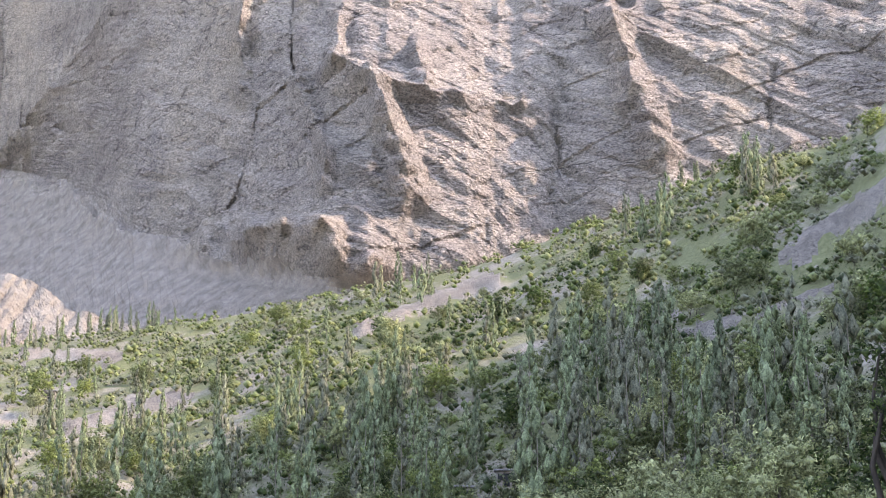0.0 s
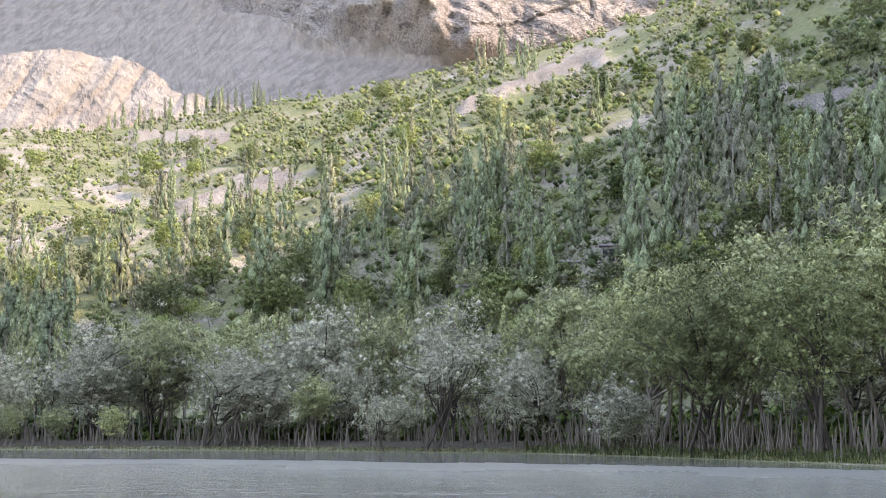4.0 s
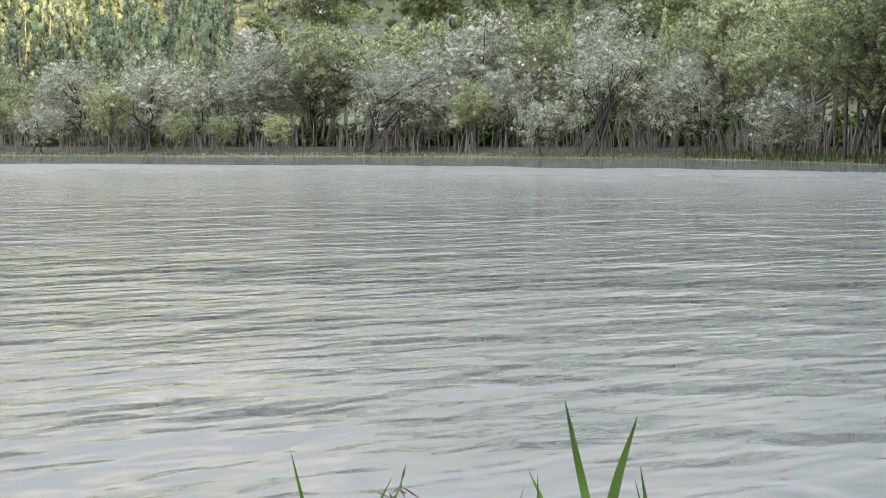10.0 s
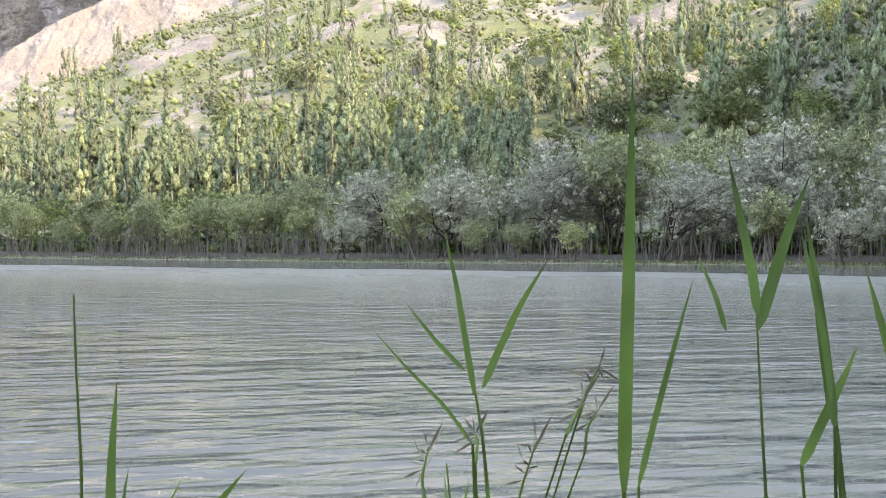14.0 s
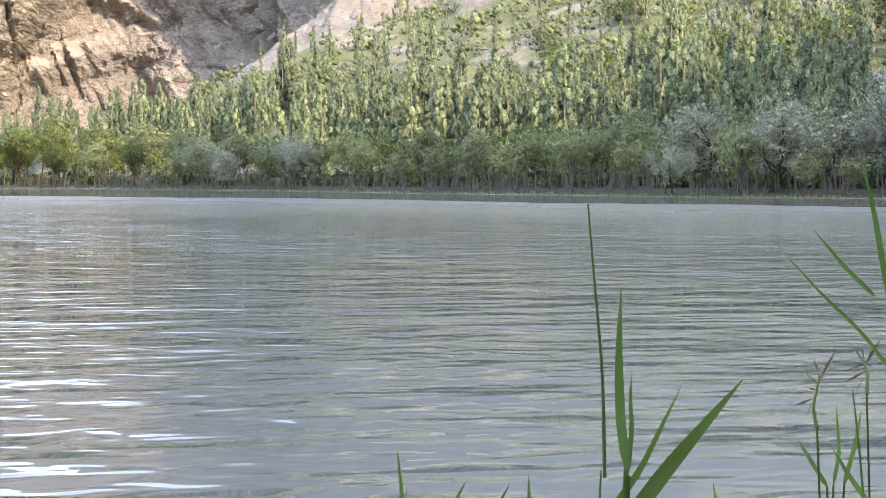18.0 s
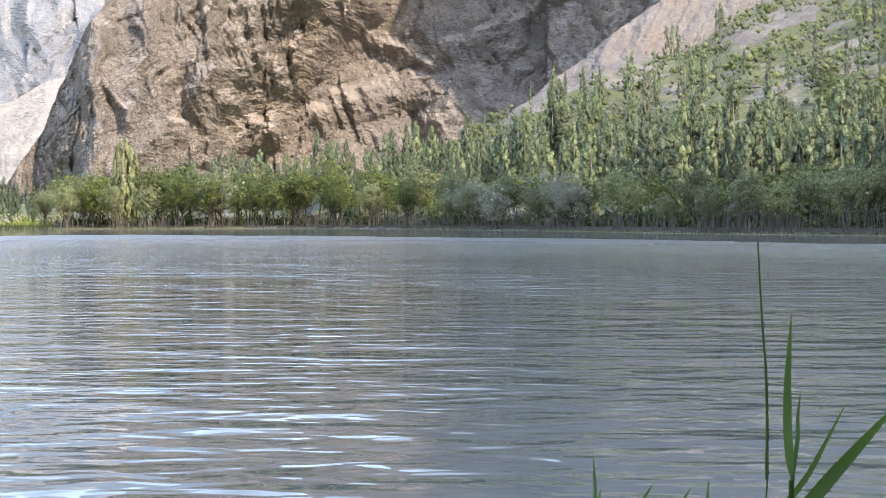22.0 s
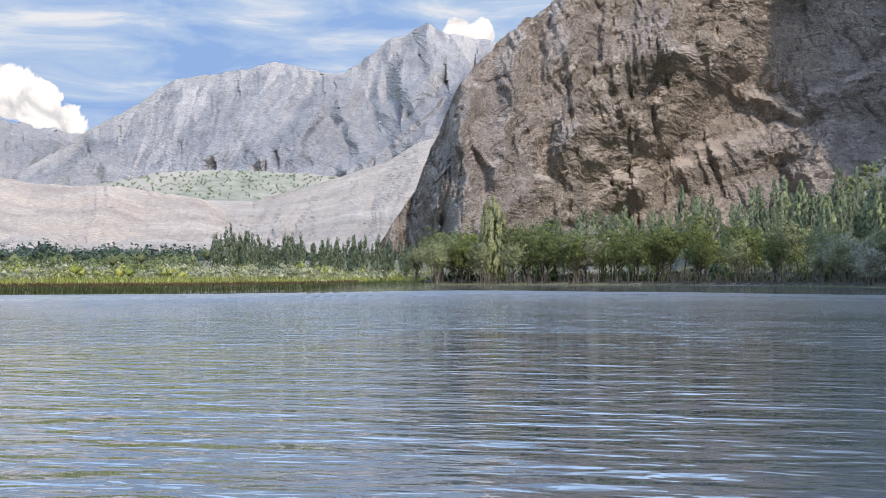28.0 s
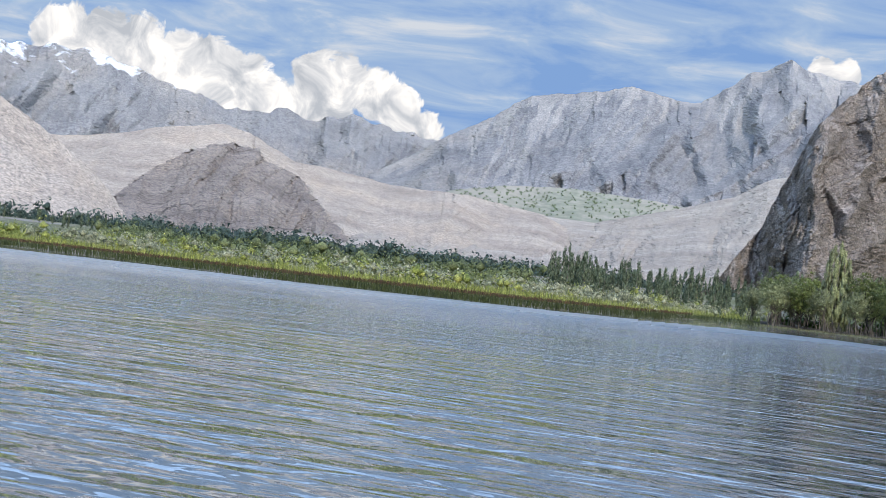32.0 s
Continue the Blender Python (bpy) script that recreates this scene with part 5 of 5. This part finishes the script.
reed_plant(*(('s', 1.1, ((-0.141, 0.180, 1.610), (-0.143, 0.186, 1.623), (-0.145, 0.192, 1.638))), ('b', 1.9, ((-0.139, 0.181, 1.640), (-0.143, 0.186, 1.648), (-0.146, 0.191, 1.659), (-0.148, 0.196, 1.674))), ('b', 1.0, ((-0.139, 0.181, 1.639), (-0.141, 0.187, 1.647), (-0.144, 0.192, 1.652), (-0.146, 0.197, 1.657))), ('b', 3.1, ((-0.141, 0.180, 1.625), (-0.141, 0.187, 1.630), (-0.137, 0.196, 1.639), (-0.126, 0.207, 1.656))), ('b', 1.4, ((-0.146, 0.178, 1.623), (-0.145, 0.185, 1.630), (-0.142, 0.193, 1.638), (-0.137, 0.202, 1.655))),))
reed_plant(*(('b', 1.5, ((-0.172, 0.160, 1.619), (-0.173, 0.167, 1.624), (-0.174, 0.173, 1.629), (-0.174, 0.180, 1.635))), ('b', 1.0, ((-0.175, 0.159, 1.621), (-0.178, 0.163, 1.629), (-0.182, 0.168, 1.635), (-0.186, 0.172, 1.642))), ('b', 1.0, ((-0.171, 0.161, 1.619), (-0.176, 0.165, 1.627), (-0.181, 0.168, 1.632), (-0.184, 0.173, 1.633))), ('b', 1.2, ((-0.163, 0.167, 1.620), (-0.164, 0.173, 1.625), (-0.166, 0.179, 1.631), (-0.167, 0.185, 1.634))), ('b', 1.2, ((-0.157, 0.171, 1.620), (-0.161, 0.175, 1.624), (-0.165, 0.180, 1.628))), ('b', 1.2, ((-0.155, 0.172, 1.620), (-0.158, 0.177, 1.625), (-0.161, 0.182, 1.632), (-0.164, 0.187, 1.636))), ('b', 0.9, ((-0.153, 0.173, 1.622), (-0.157, 0.178, 1.627), (-0.160, 0.182, 1.631))),))
reed_plant(*(('s', 1.3, ((-0.268, 0.528, 1.522), (-0.274, 0.537, 1.546), (-0.280, 0.546, 1.559))), ('b', 1.4, ((-0.267, 0.529, 1.538), (-0.273, 0.537, 1.548), (-0.279, 0.547, 1.556))), ('b', 1.4, ((-0.265, 0.530, 1.538), (-0.268, 0.540, 1.546), (-0.272, 0.549, 1.554))), ('b', 1.4, ((-0.271, 0.526, 1.538), (-0.280, 0.534, 1.542), (-0.290, 0.541, 1.545))), ('b', 1.6, ((-0.244, 0.538, 1.538), (-0.250, 0.548, 1.547), (-0.256, 0.557, 1.555))), ('b', 2.3, ((-0.209, 0.551, 1.554), (-0.222, 0.558, 1.566), (-0.234, 0.566, 1.578))), ('b', 2.0, ((-0.210, 0.551, 1.645), (-0.225, 0.558, 1.656), (-0.242, 0.563, 1.673))), ('s', 1.4, ((-0.212, 0.550, 1.541), (-0.218, 0.559, 1.574), (-0.225, 0.569, 1.602))),))
reed_plant(*(('h', 2.0, ((-0.239, 0.701, 1.535), (-0.240, 0.714, 1.563), (-0.234, 0.728, 1.592))), ('h', 2.0, ((-0.283, 0.687, 1.563), (-0.289, 0.697, 1.573), (-0.290, 0.710, 1.588))), ('h', 2.0, ((-0.212, 0.709, 1.598), (-0.211, 0.722, 1.606), (-0.209, 0.735, 1.616))), ('b', 2.0, ((-0.275, 0.690, 1.534), (-0.276, 0.702, 1.549), (-0.282, 0.713, 1.575))), ('b', 2.4, ((-0.270, 0.692, 1.534), (-0.268, 0.705, 1.556), (-0.269, 0.717, 1.572))), ('b', 2.4, ((-0.278, 0.689, 1.533), (-0.289, 0.697, 1.543), (-0.302, 0.705, 1.556))),))
reed_plant(*(('h', 2.0, ((-0.218, 0.766, 1.581), (-0.220, 0.778, 1.594), (-0.217, 0.792, 1.603))), ('h', 2.2, ((-0.221, 0.765, 1.602), (-0.220, 0.778, 1.615), (-0.216, 0.792, 1.629))), ('h', 2.0, ((-0.276, 0.746, 1.575), (-0.279, 0.758, 1.585), (-0.285, 0.769, 1.589))),))


# ---- houses on the slope ----
STONE = rock("house_stone", (0.15, 0.14, 0.13), (0.28, 0.26, 0.24), (0.25, 0.22, 0.19), 2.5, 0.5, (1, 1, 1))
ROOF = rock("roof_earth", (0.16, 0.16, 0.165), (0.28, 0.28, 0.29), (0.25, 0.24, 0.23), 2.0, 0.4, (1, 1, 1))
DARK, _, _b = nodes_of("dark_opening", 0.6)
_b.inputs["Base Color"].default_value = (0.02, 0.02, 0.022, 1)


def box_mesh(name, x, y, z, mat, bevel=0.05):
    bm = bmesh.new()
    bmesh.ops.create_cube(bm, size=1.0, matrix=Matrix.Diagonal((x, y, z, 1)))
    bmesh.ops.bevel(bm, geom=bm.edges[:], offset=bevel, segments=1, affect="EDGES")
    me = bpy.data.meshes.new(name)
    bm.to_mesh(me)
    bm.free()
    me.materials.append(mat)
    return me


def house(az, el, w, h):
    """A flat-roofed stone house with a door and small windows."""
    r = on_slope(az, el)
    x, y, _ = polar(az, r, 0.0)
    root = new("house")
    tagged(root, "small flat-roofed grey stone house among the trees", "house", "village houses")
    root.matrix_basis = pose(float(x), float(y), float(ground_z(np.array(az), np.array(r))) + 0.6, 0, 0, az + rnd.uniform(-15, 15))
    part("wall", box_mesh("wall", w, w * 0.8, h + 1.2, STONE), root).location = (0, 0, h / 2 - 0.6)
    part("roof", box_mesh("roof", w + 0.7, w * 0.8 + 0.7, 0.3, ROOF), root).location = (0, 0, h + 0.153)
    for k in (-1, 1):
        part("window", box_mesh("window", 0.8, 0.12, 0.9, DARK, 0.02), root).location = (k * w * 0.3, -w * 0.4 - 0.02, h * 0.6)
    part("door", box_mesh("door", 0.9, 0.12, 1.9, DARK, 0.02), root).location = (0, -w * 0.4 - 0.02, 0.98)


for az, el, w, h in ((2.95, 4.5, 3.4, 2.3), (8.5, 5.5, 3.4, 2.3), (-0.7, 5.4, 2.8, 2.2), (-2.4, 5.7, 3.0, 2.3), (16.5, 7.6, 3.0, 2.3), (14.8, 9.0, 3.0, 2.3)):
    house(az, el, w, h)

# ---- clouds ----
HEAPS = ((85.5, 7.5, 1.0), (84.2, 7.4, 1.0), (82.8, 7.3, 1.1), (81.5, 6.9, 1.1), (80.2, 7.0, 1.0), (79.1, 6.6, 1.0), (78.2, 6.2, 0.9), (77, 5.8, 0.8), (76.2, 7.3, 0.7), (75.1, 7.0, 0.9), (74, 6.8, 0.9), (72.9, 6.3, 0.8), (71.9, 5.7, 0.6), (75.6, 6.2, 1.0), (57.2, 9.3, 0.4), (56.3, 9.2, 0.45))


def veil():
    """The sky behind the mountains: blue, thin high cloud in streaks, and heaped white clouds."""
    m = bpy.data.materials.new("clouded_sky")
    m.use_nodes = True
    nt = m.node_tree
    nt.nodes.clear()
    out, em, tc = (nt.nodes.new(k) for k in ("ShaderNodeOutputMaterial", "ShaderNodeEmission", "ShaderNodeTexCoord"))
    f = noise_node(nt, 0.0019, 8, 0.58, (1, 1, 4.2), distort=0.5)
    sky_tone = ramp(nt, f, ((0.38, (0.048, 0.09, 0.178)), (0.54, (0.083, 0.122, 0.188)), (0.66, (0.146, 0.167, 0.2))))
    best = None
    for az, el, size in HEAPS:
        d, k = nt.nodes.new("ShaderNodeVectorMath"), nt.nodes.new("ShaderNodeMath")
        d.operation, k.operation = "DISTANCE", "MULTIPLY_ADD"
        nt.links.new(tc.outputs["Object"], d.inputs[0])
        d.inputs[1].default_value = polar(az, 4930.0, EYE + 4930 * math.tan(radians(el)))
        nt.links.new(d.outputs["Value"], k.inputs[0])
        k.inputs[1].default_value, k.inputs[2].default_value = -1 / (size * 105), 1.0
        if best is None:
            best = k.outputs[0]
        else:
            mx = nt.nodes.new("ShaderNodeMath")
            mx.operation = "SMOOTH_MAX"
            mx.inputs[2].default_value = 0.3
            nt.links.new(best, mx.inputs[0]), nt.links.new(k.outputs[0], mx.inputs[1])
            best = mx.outputs[0]
    heap = nt.nodes.new("ShaderNodeMath")
    heap.operation = "MULTIPLY_ADD"
    nt.links.new(noise_node(nt, 0.011, 10, 0.6, distort=0.6), heap.inputs[0])
    heap.inputs[1].default_value = 1.5
    nt.links.new(best, heap.inputs[2])
    cover = ramp(nt, heap.outputs[0], ((0.70, (0, 0, 0)), (0.84, (1, 1, 1))))
    # grey to white by noise: the clouds' lit and shaded parts, painted in
    white = ramp(nt, noise_node(nt, 0.007, 8, 0.6, distort=0.8), ((0.36, (0.115, 0.13, 0.155)), (0.5, (0.18, 0.193, 0.215)), (0.6, (0.25, 0.258, 0.27))))
    nt.links.new(mixed(nt, cover, sky_tone, white), em.inputs[0])
    nt.links.new(em.outputs[0], out.inputs[0])
    return m


va, ve = np.arange(50, 106, 1.0), np.linspace(4, 16, 13)
A, E = np.meshgrid(va, ve, indexing="ij")
tagged(new("backdrop", mesh_of("backdrop", polar(A, 4930.0, EYE + 4930 * np.tan(np.radians(E))).reshape(-1, 3), grid_faces(*A.shape), veil())), "blue sky with heaped white clouds and thin high streaks", "sky", kind="structure")
